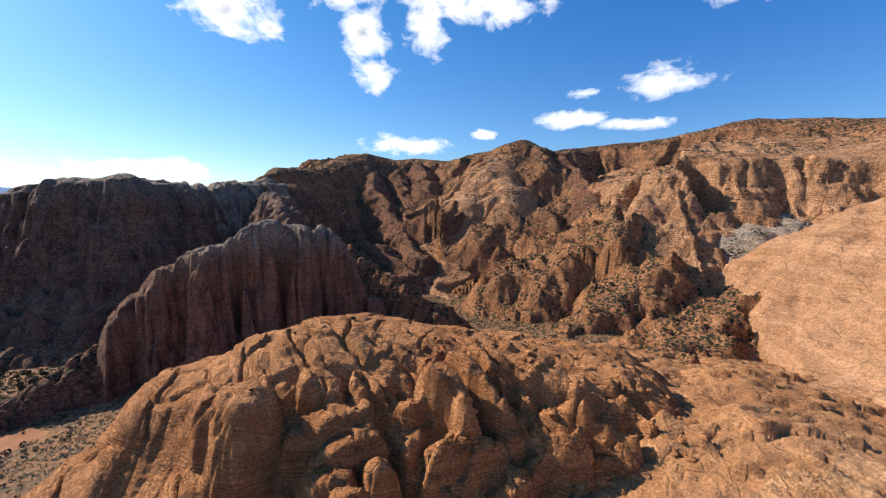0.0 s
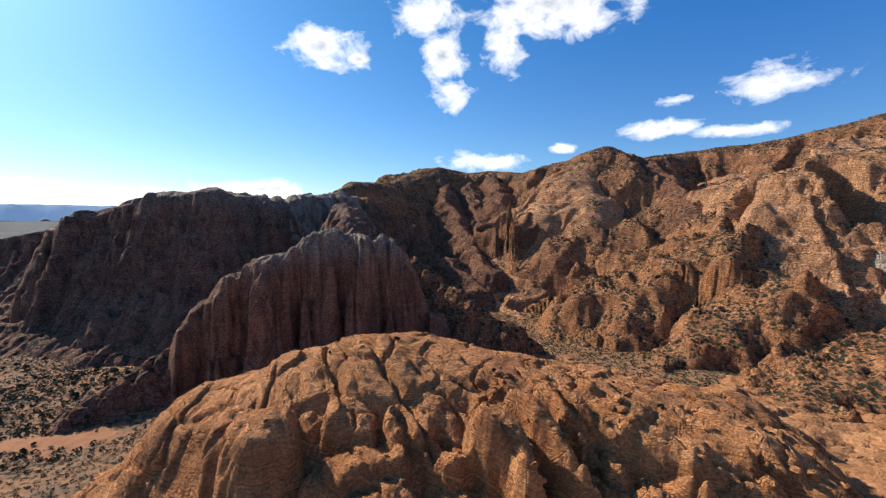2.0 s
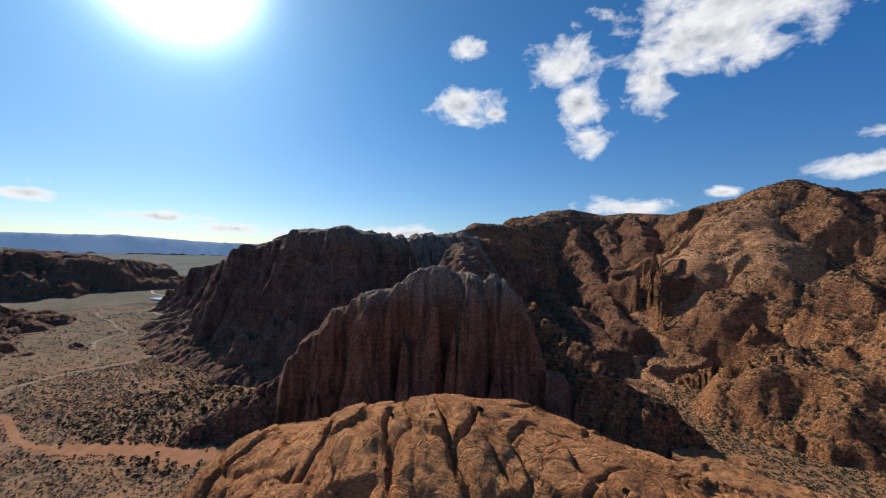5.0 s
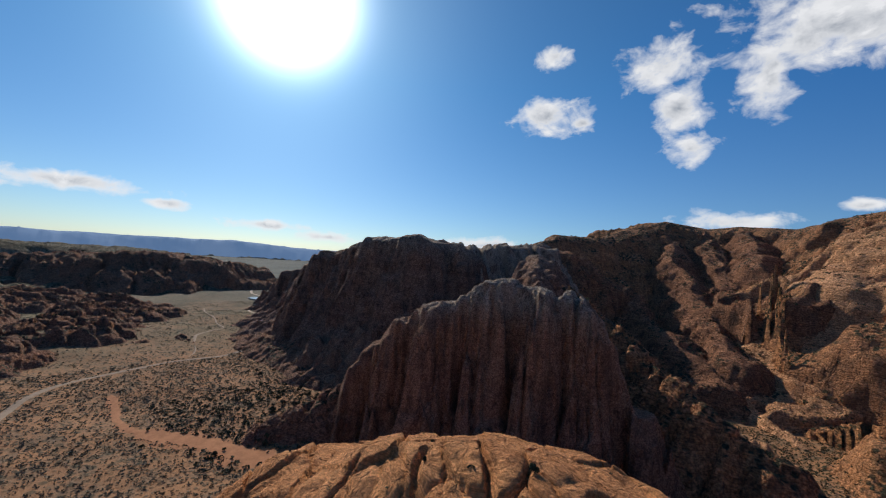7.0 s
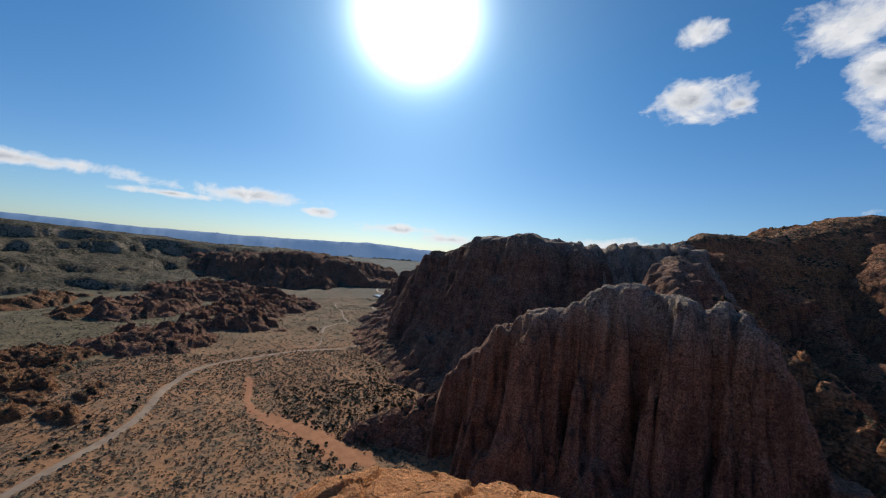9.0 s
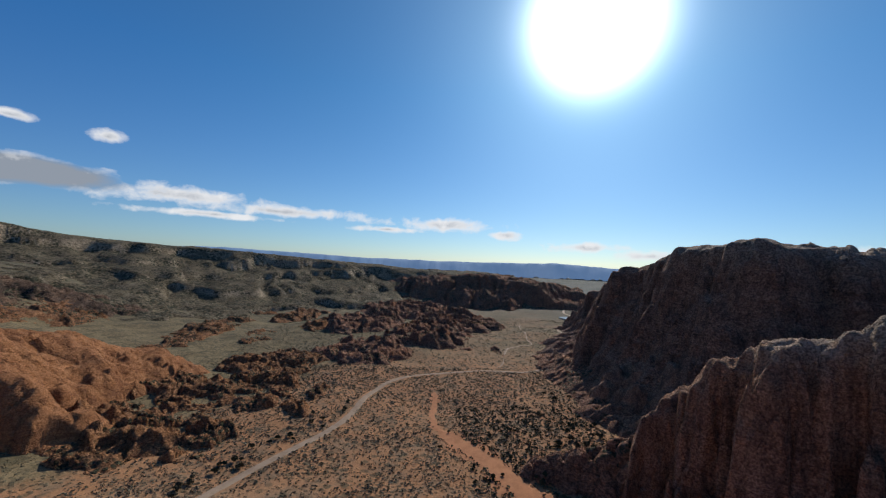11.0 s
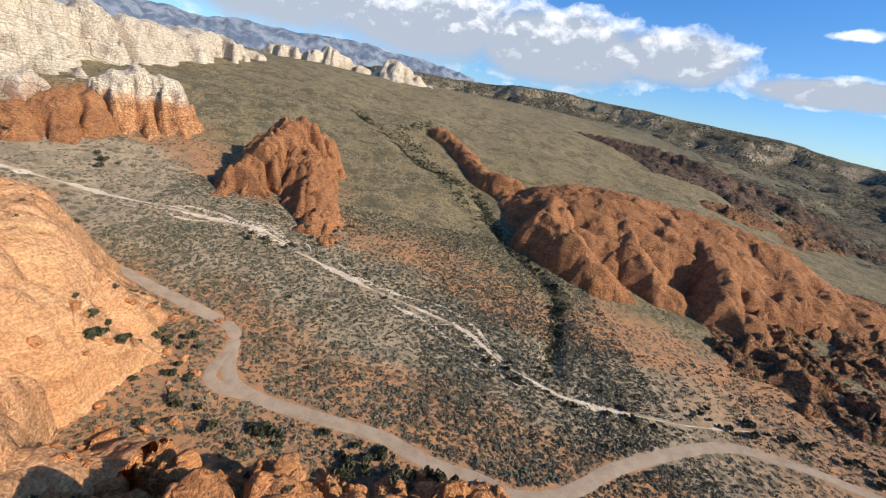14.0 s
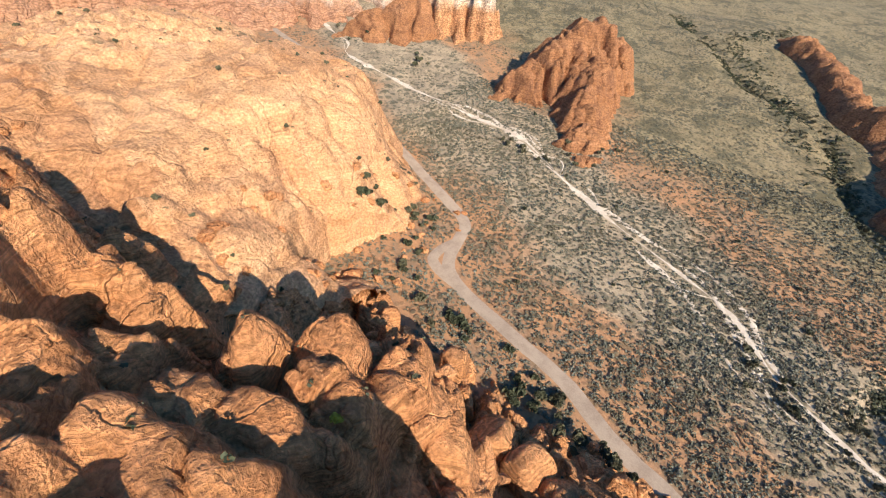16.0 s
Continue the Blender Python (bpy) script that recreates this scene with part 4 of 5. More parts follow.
def castle_wall(x, y):
    slope = ((0, 0), (5, 2), (9, 12), (13, 26), (24, 38), (45, 58))
    return wall(x, y, [(150, -146, 60), (140, -154, 65), (130, -161, 69), (124, -166, 66)], slope, slope, warp=3, warp_size=24, cols=(14, 6), seed=421, bold=7, knob=3, ledge=8) + fbm(x, y, 7, 4, 425) * 1.0


def castle_flank(x, y):
    slope = ((0, 0), (6, 3), (16, 14), (34, 34))
    return wall(x, y, [(178, -104, 36), (166, -122, 45), (155, -138, 54)], slope, slope, warp=3, warp_size=24, cols=(18,), seed=431, bold=5, knob=3) + nubs(x, y, 8, 1.5, 435)


def white_cliff(line, seed):
    def shape(x, y):
        z = wall(x, y, line, ((0, 0), (8, 3), (16, 24), (34, 44), (60, 60), (100, 84)), ((0, 0), (60, 10), (120, 80)), warp=10, warp_size=60, cols=(44, 17), seed=seed, bold=13, knob=9, ledge=12)
        return z + fbm(x, y, 12, 4, seed + 7) * 1.6
    return shape


WHITE_NEAR = white_cliff([(470, 10, 146), (390, -70, 130), (312, -130, 118), (273, -207, 115), (245, -265, 106), (223, -320, 107), (208, -363, 112), (183, -408, 107), (165, -447, 97)], 441)
WHITE_FAR = white_cliff([(207, -571, 110), (177, -577, 119), (142, -586, 123), (121, -593, 131), (90, -599, 123), (60, -603, 113)], 451)


def white_hill(x, y):
    z = wall(x, y, [(51, -615, 102), (9, -608, 136), (-27, -608, 118), (-82, -608, 94)], ((0, 0), (8, 4), (26, 22), (60, 46)), ((0, 0), (8, 4), (26, 22), (60, 46)), warp=5, cols=(20, 8), seed=461, bold=5, knob=3)
    return z + fbm(x, y, 10, 4, 467) * 1.5


def west_tableland(x, y):
    """The long flat-topped upland that closes the valley's far side."""
    wx, wy = x + fbm(x, y, 260, 4, 381) * 45, y + fbm(x, y, 260, 4, 382) * 45
    line = [(60, -1080, 140), (-205, -1071, 149), (-395, -1029, 162), (-560, -960, 156), (-709, -878, 149), (-856, -760, 136), (-921, -695, 120), (-1061, -510, 103), (-1166, -293, 92), (-1226, -50, 74), (-1238, 117, 62), (-1180, 260, 56)]
    d, z, side, s = crest(wx, wy, line)
    c, own = columns(s + fbm(x, y, 80, 3, 385) * 30, 170, 386)
    e = np.maximum(0, d + (30 * (0.5 - c) + 34 * (crags(x, y, 110, 3, 387) - 0.6)) * step(d, 5, 70))
    z = z - two_sided(e, side, ((0, 0), (16, 4), (44, 26), (90, 38), (170, 56), (300, 74), (460, 100)), ((0, 0), (700, 6), (1100, 90)))
    for rise, share in ((26.0, 0.55), (9.0, 0.5)):
        t = (z + fbm(x, y, 120, 3, 388) * 10) / rise
        t = t - np.floor(t)
        z = z + rise * share * (step(t, 0.35, 0.8) - t) * step(d, 0, 40)
    return z + (crags(x, y, 70, 4, 384) * 5 - 4) * step(d, 0, 60)


def lava_hill(x, y):
    d, z, side, s = crest(x + fbm(x, y, 60, 4, 391) * 18, y + fbm(x, y, 60, 4, 392) * 18, [(-250, -560, 70), (-330, -500, 74), (-395, -464, 72), (-450, -436, 66), (-520, -390, 48), (-600, -340, 24)])
    return z - fall(d, (0, 0), (14, 4), (30, 14), (80, 26), (150, 50)) + crags(x, y, 20, 4, 394) * 3 - 2 + nubs(x, y, 12, 3, 396)


def canyon_wall(x, y):
    """The dark wall that narrows the valley downstream."""
    z = wall(x, y, [(-960, 440, 10), (-990, 410, 44), (-1015, 360, 54), (-1050, 280, 58), (-1085, 190, 52), (-1130, 90, 40)], ((0, 0), (200, 5), (400, 60)), ((0, 0), (14, 6), (50, 32), (110, 62), (200, 100)), warp=24, warp_size=90, cols=(60, 26), seed=471, bold=16, knob=6)
    return z + crags(x, y, 40, 4, 404) * 5 - 3 + slabs(x, y, 18, 5, 477)


# ---- sheets of land ----


def quads(nx, ny):
    i, j = np.meshgrid(np.arange(nx - 1), np.arange(ny - 1), indexing="ij")
    a = (i * ny + j).ravel()
    return np.stack([a, a + ny, a + ny + 1, a + 1], 1)


def mesh_of(name, verts, faces, mat, smooth=True):
    me = bpy.data.meshes.new(name)
    n, k = faces.shape
    me.vertices.add(len(verts))
    me.vertices.foreach_set("co", np.ascontiguousarray(verts, dtype=np.float32).ravel())
    me.loops.add(n * k)
    me.loops.foreach_set("vertex_index", np.ascontiguousarray(faces, dtype=np.int32).ravel())
    me.polygons.add(n)
    me.polygons.foreach_set("loop_start", np.arange(0, n * k, k, dtype=np.int32))
    me.polygons.foreach_set("use_smooth", np.full(n, smooth))
    me.update(calc_edges=True)
    me.materials.append(mat)
    return me


def islands(keep):
    """Numbers the connected stretches of a grid's kept cells; 0 where none."""
    number, parent, above = np.zeros(keep.shape, dtype=int), [0], []

    def root(k):
        while parent[k] != k:
            k = parent[k]
        return k
    for i, row in enumerate(keep):
        edge, runs = np.flatnonzero(np.diff(np.concatenate(([0], row.astype(int), [0])))), []
        for a, b in zip(edge[::2], edge[1::2]):
            k = len(parent)
            parent.append(k)
            for pa, pb, pk in above:
                if pa <= b and pb >= a:
                    parent[root(k)] = root(pk)
            number[i, a:b] = k
            runs.append((a, b, k))
        above = runs
    return np.array([root(k) for k in range(len(parent))])[number]


def rock_thing(name, box, cell, label, category, *parts):
    """A body of rock as fine relief, in parts (name, shape, material, label), each kept where it stands out of the ground and the others,
    and within its region, if it has one."""
    x0, x1, y0, y1 = box
    xs, ys = np.arange(x0, x1 + cell, cell), np.arange(y0, y1 + cell, cell)
    gx, gy = np.meshgrid(xs, ys, indexing="ij")
    low = ground_z(gx, gy) - 1.5
    done, heights = {}, []
    for _, shape, *_ in parts:
        done[shape] = done[shape] if shape in done else shape(gx, gy)
        heights.append(done[shape])
    top = np.maximum.reduce(heights) - 2.0
    thing = None
    if len(parts) > 1:
        thing = new(name)
        thing.location = ((x0 + x1) / 2, (y0 + y1) / 2, float(np.median(low)))
        tagged(thing, label, category)
    for z, (part_name, _, mat, part_label, *where) in zip(heights, parts):
        over = (z > low) & (z > top)
        keep = over[:-1, :-1] | over[1:, :-1] | over[:-1, 1:] | over[1:, 1:]
        for region in where:
            keep &= region(gx[:-1, :-1], gy[:-1, :-1])
        number = islands(keep)
        every, at = quads(len(xs), len(ys)), np.stack([gx.ravel(), gy.ravel(), z.ravel()], 1)
        kinds, sizes = np.unique(number[number > 0], return_counts=True)
        for kind in kinds[sizes >= min(50, sizes.max(initial=0))]:
            used, faces = np.unique(every[(number == kind).ravel()], return_inverse=True)
            if thing:
                ob = tagged(new(part_name, mesh_of(part_name, at[used] - np.array(thing.location), faces.reshape(-1, 4), mat)), part_label)
                ob.parent = thing
            else:
                tagged(new(name, mesh_of(name, at[used], faces.reshape(-1, 4), mat)), label, category)
    return thing


def spaced(lo, hi, fine_lo, fine_hi, fine, growth=1.12):
    """Coordinates that are dense in the middle and widen outwards."""
    mid = list(np.arange(fine_lo, fine_hi, fine))
    up, s = [fine_hi], fine
    while up[-1] < hi:
        s *= growth
        up.append(up[-1] + s)
    down, s = [fine_lo - fine], fine
    while down[-1] > lo:
        s *= growth
        down.append(down[-1] - s)
    return np.array(down[::-1] + mid + up)


xs, ys = spaced(-4700, 4700, -420, 140, 2.5), spaced(-4700, 4700, -240, 320, 2.5)
gx, gy = np.meshgrid(xs, ys, indexing="ij")
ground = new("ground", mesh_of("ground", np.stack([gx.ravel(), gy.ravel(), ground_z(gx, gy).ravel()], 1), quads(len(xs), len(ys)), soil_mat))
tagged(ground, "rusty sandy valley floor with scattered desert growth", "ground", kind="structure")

def joint(x, y):
    """y, shifted to and fro so that the parts meet along a wandering joint."""
    return y + fbm(x, y, 20, 3, 909) * 8


rock_thing("slickrock_ridge", (-140, 135, 28, 225), 0.45, "ribbed orange slickrock ridge breaking into rounded blocks", "rock ridge", 
           ("summit", near_ridge, slickrock, "smooth rounded summit hump", lambda x, y: joint(x, y) > 112), ("rib_flank", near_ridge, slickrock, "flank of sharp ribs and shaded clefts", lambda x, y: (joint(x, y) <= 112) & (x > -14)),
           ("west_flank", near_ridge, slickrock, "smooth flank sloping to the valley", lambda x, y: (joint(x, y) <= 112) & (x <= -14)))
rock_thing("slickrock_dome", (8, 330, -110, 300), 1.0, "huge pale orange sandstone dome beside the gravel road", "rock dome", 
           ("crown", dome, dome_rock, "smooth pale crown", lambda x, y: (joint(x, y) <= 78) & (x + joint(x, y) * 0.3 < 170)), ("ledge", dome, ledge_rock, "low broken ledge along the gully", lambda x, y: joint(x, y) > 78),
           ("shoulder", dome, dome_rock, "rising shoulder", lambda x, y: (joint(x, y) <= 78) & (x + joint(x, y) * 0.3 >= 170)))
rock_thing("butte", (-245, 70, 160, 450), 0.8, "dark fluted sandstone butte with a pale knobbly top", "butte",
           ("wall", butte_wall, butte_rock, "dark fluted rock wall with a pale rim"), ("spur", butte_spur, range_rock, "rubbly brown spur running down"), ("rubble_apron", butte_foot, dark_rock, "dark fallen blocks at the foot"))
rock_thing("back_ridge", (-310, 0, 250, 560), 1.5, "brown rocky ridge climbing behind the butte", "rock ridge", ("lower_ridge", back_ridge, mesa_rock, "", lambda x, y: joint(x, y) < 380), ("upper_ridge", back_ridge, mesa_rock, "", lambda x, y: joint(x, y) >= 380))
rock_thing("mesa", (-870, -130, 190, 600), 1.5, "long dark flat-topped mesa with shaded fluted cliffs", "mesa",
           ("wall", mesa_wall, mesa_rock, ""), ("column_wall", mesa_columns, butte_rock, "pale rounded rock columns"), ("shoulder", mesa_shoulder, mesa_rock, "lower shoulder along the valley"), ("talus", mesa_talus, dark_rock, "rubble slope at the foot"))
rock_thing("mountain_range", (-420, 760, 190, 960), 2.0, "rugged red and brown mountain range with dark varnished spurs", "mountain",
           ("crest", range_crest, range_rock, ""), *(("spur", shape, bench_rock if k in (0, 2) else peak_rock, "") for k, shape in enumerate(SPURS)),
           ("bench", range_bench, bench_rock, "orange cliff bench with a deep alcove"), *(("foothill", shape, pale_rock if k == 3 else hill_rock, "") for k, shape in enumerate(FOOTHILLS)))
rock_thing("banded_hill", (118, 600, 110, 400), 1.7, "smooth orange hill with pale rock bands", "rock hill", ("hill", banded_dome, banded_rock, ""))
rock_thing("red_fin", (-370, -30, -320, -40), 1.0, "long red sandstone fin with rounded lobes", "rock fin", ("tail", FIN_TAIL, fin_rock, ""), ("body", FIN_BODY, fin_rock, ""), *(("lobe", shape, fin_rock, "") for shape in FIN_LOBES))
for shape, box in zip(WEST_RUBBLE, ((-310, -180, -85, 30), (-380, -225, -115, 5), (-435, -250, -55, 70), (-500, -330, -85, 40))):
    rock_thing("rock_outcrop", box, 1.0, "broken red rock outcrop on the valley floor", "rocks", ("lower_mass", shape, outcrop_rock, "", lambda x, y, c=(box[0] + box[1]) / 2: joint(y, x) < c), ("upper_mass", shape, outcrop_rock, "", lambda x, y, c=(box[0] + box[1]) / 2: joint(y, x) >= c))
for shape, box in zip(LOWER_RUBBLE, ((-560, -355, -10, 130), (-690, -430, 50, 210), (-850, -550, 100, 280), (-1000, -510, -60, 220))):
    rock_thing("dark_outcrop", box, 1.7, "dark weathered rock outcrop along the lower valley", "rocks", ("lower_mass", shape, dark_rock, "", lambda x, y, c=(box[0] + box[1]) / 2: joint(y, x) < c), ("upper_mass", shape, dark_rock, "", lambda x, y, c=(box[0] + box[1]) / 2: joint(y, x) >= c))
for shape, box in zip(PLAIN_RUBBLE, ((-1080, -580, -390, -200), (-920, -530, -210, 10), (-590, -370, -360, -40), (-830, -420, -200, -50), (-780, -340, -410, -230))):
    rock_thing("low_outcrop", box, 2.2, "low red rock outcrop in the grassy plain", "rocks", ("rocks", shape, outcrop_rock, ""))
rock_thing("red_tower", (-30, 90, -195, -50), 0.7, "lone red sandstone tower with deep grooves", "rock tower", ("tower", tower_wall, fin_rock, ""), ("foot", tower_foot, fin_rock, "tumbled rock at the foot"))
rock_thing("castle_rock", (70, 215, -230, -75), 0.9, "orange sandstone knob with a pale cream top", "rock tower", ("head", castle_wall, castle_mat, ""), ("flank", castle_flank, fin_rock, "lower orange flank"))
rock_thing("white_cliffs", (40, 560, -720, 60), 2.3, "cream white sandstone cliffs with upright clefts", "cliff", ("near_cliff", WHITE_NEAR, cliff_mat, "white cliff with an orange foot"), ("far_cliff", WHITE_FAR, white_rock, ""))
rock_thing("white_hill", (-190, 130, -700, -520), 2.2, "pale pointed sandstone hill", "hill", ("hill", white_hill, white_rock, ""))
rock_thing("tableland", (-1900, 500, -1800, 420), 8.0, "long flat upland with pale cliffs and sparse scrub", "mesa", ("south_end", west_tableland, tableland, "", lambda x, y: joint(x, y) > -330), ("long_rim", west_tableland, tableland, "", lambda x, y: (joint(x, y) <= -330) & (joint(y, x) < -500)),
           ("north_end", west_tableland, tableland, "", lambda x, y: (joint(x, y) <= -330) & (joint(y, x) >= -500)))
rock_thing("lava_hill", (-720, -120, -680, -230), 2.6, "low hill capped with black lava rock", "hill", ("hill", lava_hill, lava_rock, ""))
rock_thing("canyon_wall", (-1500, -760, -260, 620), 3.5, "dark canyon wall narrowing the valley", "cliff", ("wall", canyon_wall, dark_rock, ""))

# ---- roads, washes, water ----


def smooth_line(points, gap=2.0):
    """A rounded polyline through plan points, evenly spaced."""
    p = np.array([points[0]] + list(points) + [points[-1]], dtype=float)
    out = []
    for i in range(1, len(p) - 2):
        n = max(2, int(np.hypot(*(p[i + 1] - p[i])) / gap))
        for t in np.arange(n) / n:
            out.append(0.5 * (2 * p[i] + (p[i + 1] - p[i - 1]) * t + (2 * p[i - 1] - 5 * p[i] + 4 * p[i + 1] - p[i + 2]) * t ** 2 + (3 * p[i] - p[i - 1] - 3 * p[i + 1] + p[i + 2]) * t ** 3))
    return np.array(out + [p[-1]])


def sheet_z(x, y):
    """The height of the ground sheet itself, between its vertices."""
    i, j = np.clip(np.searchsorted(xs, x) - 1, 0, len(xs) - 2), np.clip(np.searchsorted(ys, y) - 1, 0, len(ys) - 2)
    u, v = (x - xs[i]) / (xs[i + 1] - xs[i]), (y - ys[j]) / (ys[j + 1] - ys[j])
    return np.maximum.reduce([land[i, j] * (1 - u) * (1 - v) + land[i + 1, j] * u * (1 - v) + land[i, j + 1] * (1 - u) * v + land[i + 1, j + 1] * u * v])


land = ground_z(gx, gy)


def strip(name, points, width, mat, label, category, ragged=0.15, lift=0.12, seed=0, swell=0.0):
    """A worn way that lies on the ground, a little proud, with ragged edges. swell: how much its width comes and goes."""
    line = smooth_line(points)
    way = np.gradient(line, axis=0)
    way /= np.hypot(way[:, 0], way[:, 1])[:, None]
    side = np.stack([-way[:, 1], way[:, 0]], 1)
    s = np.arange(len(line)) * 2.0
    verts, lanes = [], np.array([-1, -0.6, 0, 0.6, 1])
    wide = width * np.maximum(0.12, 1 + swell * (grad(s / 28, s * 0 + 2.5, seed + 3) + 0.6 * grad(s / 9, s * 0 + 5.5, seed + 4)))
    ends = np.minimum(1, (np.minimum(s, s[-1] - s) + 2) / 14) if swell else 1.0
    for k, lane in enumerate(lanes):
        edge = 1 + ragged * grad(s / 5, s * 0 + k * 7.3, seed) * (abs(lane) == 1)
        p = line + side * (lane * 0.5 * wide * edge * ends)[:, None]
        z = sheet_z(p[:, 0], p[:, 1]) + (lift if abs(lane) < 1 else 0.02)
        verts.append(np.c_[p, z])
    ob = new(name, mesh_of(name, np.concatenate(verts), quads(len(lanes), len(line))[:, ::-1], mat))
    return tagged(ob, label, category, kind="structure")


ROAD = [(-717, 375), (-640, 342), (-544, 322), (-470, 285), (-404, 240), (-392, 200), (-389, 160), (-382, 121), (-361, 98), (-324, 80), (-265, 67), (-207, 33), (-179, 22), (-163, 20), (-144, 24), (-117, 33), (-96, 43),
        (-82, 45), (-71, 41), (-59, 38), (-44, 31), (-25, 27), (-2, 21), (5, 14), (8, 5), (11, -3), (20, -8), (51, -20), (78, -31), (101, -40), (150, -56), (220, -72), (290, -100)]
LINK = [(-4, 22), (3, 21), (9, 18), (9.5, 12), (8, 6)]
WASH = [(300, -150), (240, -118), (178, -92), (152, -76), (111, -74), (61, -70), (27, -69), (-5, -52), (-35, -39), (-57, -31), (-75, -22), (-88, -6), (-106, 6), (-118, 9), (-154, 12), (-181, 11)]
LOW_WASH = [(-398, 190), (-420, 202), (-464, 214), (-496, 226), (-512, 243), (-526, 264), (-560, 268), (-603, 278), (-650, 282), (-705, 298)]
BRAIDS = [
    [(27, -66), (2, -55), (-20, -47), (-45, -40), (-64, -37), (-78, -26), (-84, -14), (-96, -2)],
    [(-52, -36), (-66, -30), (-76, -17), (-82, -8), (-86, 0)],
    [(-40, -33), (-58, -24), (-68, -14), (-78, -2), (-92, 8)],
    [(64, -76), (44, -74), (24, -64), (6, -60)],
]
SAND = [(-334, 128), (-312, 127), (-290, 124), (-268, 125), (-256, 130)]
SAND_SIDE = [(-262, 128), (-246, 136), (-232, 146), (-214, 155), (-196, 163), (-184, 170)]
strip("gravel_road", ROAD, 4.2, road_mat, "pale gravel road winding through the valley", "road", 0.12, seed=1)
strip("gravel_road_link", LINK, 3.6, road_mat, "short gravel link at the road fork", "road", 0.12, 0.14, seed=2)
strip("dry_wash", WASH, 1.9, wash_mat, "pale dry sandy wash", "wash", 0.8, 0.10, 3, swell=1.7)
strip("dry_wash_low", LOW_WASH, 1.8, road_mat, "winding sandy wash down the valley", "wash", 0.5, 0.2, 8, swell=0.9)
for k, line in enumerate(BRAIDS):
    strip("dry_wash_braid", line, 1.5, wash_mat, "narrow pale braid of the dry wash", "wash", 0.6, 0.13 + 0.02 * k, 14 + k, swell=1.2)
rng = np.random.RandomState(61)
main = smooth_line(WASH, 4.0)
for k in range(16):
    i, n, off = rng.randint(14, len(main) - 14), rng.randint(4, 10), rng.uniform(2.0, 7.0) * rng.choice((-1, 1))
    line = [(main[j, 0] + off * math.sin(math.pi * q / n) * 0.5, main[j, 1] + off * math.sin(math.pi * q / n)) for q, j in enumerate(range(i, min(i + n + 1, len(main))))]
    if len(line) > 3:
        strip("dry_wash_braid", line, rng.uniform(0.5, 1.5), wash_mat, "narrow pale braid of the dry wash", "wash", 0.7, 0.1 + 0.004 * k, 40 + k, swell=1.2)
strip("dirt_track", [(-1010, 494), (-960, 478), (-900, 452), (-850, 436), (-800, 440)], 5.0, wash_mat, "pale dirt track beyond the pond", "road", 0.2, 0.5, 21)
strip("sand_flat", SAND, 7.0, dune_mat, "bare rusty sand flat among shrubs", "sand", 0.7, 0.10, 6, swell=0.8)
strip("sand_flat_side", SAND_SIDE, 17.0, dune_mat, "bare rusty sand tongue", "sand", 0.7, 0.13, 7, swell=0.5)

ring = [(math.cos(a) * (1 + 0.14 * math.sin(3 * a + 1)), math.sin(a) * (1 + 0.1 * math.cos(2 * a))) for a in np.linspace(0, 2 * math.pi, 28, endpoint=False)]
px = np.array([(-776 + 24 * c - 6 * s, 414 + 13 * s + 8 * c) for c, s in ring])
pz = float(ground_z(np.array([-776.0]), np.array([414.0]))[0]) + 1.2
tagged(new("pond", mesh_of("pond", np.concatenate([np.c_[px, np.full(28, pz)], np.c_[px * 1.0, np.full(28, pz - 4)]]), np.array([[i, 28 + i, 28 + (i + 1) % 28, (i + 1) % 28] for i in range(28)]), wash_mat)), "small bright pond on the valley floor", "pond", kind="structure")
face = bpy.data.meshes.new("pond_surface")
face.from_pydata([(x, y, pz) for x, y in px], [], [list(range(28))])
face.materials.append(pond_mat)
water = new("pond_surface", face)
water.parent = bpy.data.objects["pond"]

# ---- distance ----


def far_range(name, az0, az1, dist, profile, mat, label, seed, rough=0.12, deep=260):
    """Far mountains along the horizon; profile: (azimuth, elevation of the crest in degrees)."""
    n = int(abs(az1 - az0) * 5)
    az = np.linspace(az0, az1, n)
    el = np.interp(az, [p[0] for p in profile], [p[1] for p in profile])
    el = el + rough * (crags(az, az * 0 + 3.3, 6.0, 4, seed) - 0.5)
    rows = []
    for back, share in ((-deep, 0.0), (-0.6 * deep, 0.45), (-0.25 * deep, 0.8), (0, 1.0), (deep, 0.2)):
        r = dist + back
        x, y = -np.sin(np.radians(az)) * r, np.cos(np.radians(az)) * r
        jag = crags(az + back, az * 0 + back * 0.01, 3.0, 3, seed + 5) * deep * 0.12 * (share < 1)
        top = 84 + np.tan(np.radians(el)) * dist
        rows.append(np.c_[x, y, -40 + (top + 40) * share + jag])
    ob = new(name, mesh_of(name, np.concatenate(rows), quads(5, n), mat))
    return tagged(ob, label, "mountains", kind="structure")


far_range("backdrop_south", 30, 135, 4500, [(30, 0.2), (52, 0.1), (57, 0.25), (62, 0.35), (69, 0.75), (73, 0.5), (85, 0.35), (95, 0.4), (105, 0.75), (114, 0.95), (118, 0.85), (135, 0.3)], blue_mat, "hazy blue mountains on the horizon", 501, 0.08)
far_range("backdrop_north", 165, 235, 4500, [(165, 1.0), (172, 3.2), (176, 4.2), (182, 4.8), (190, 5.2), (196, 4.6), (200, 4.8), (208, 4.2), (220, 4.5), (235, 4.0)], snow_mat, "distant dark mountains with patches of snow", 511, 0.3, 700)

# ---- boulders ----


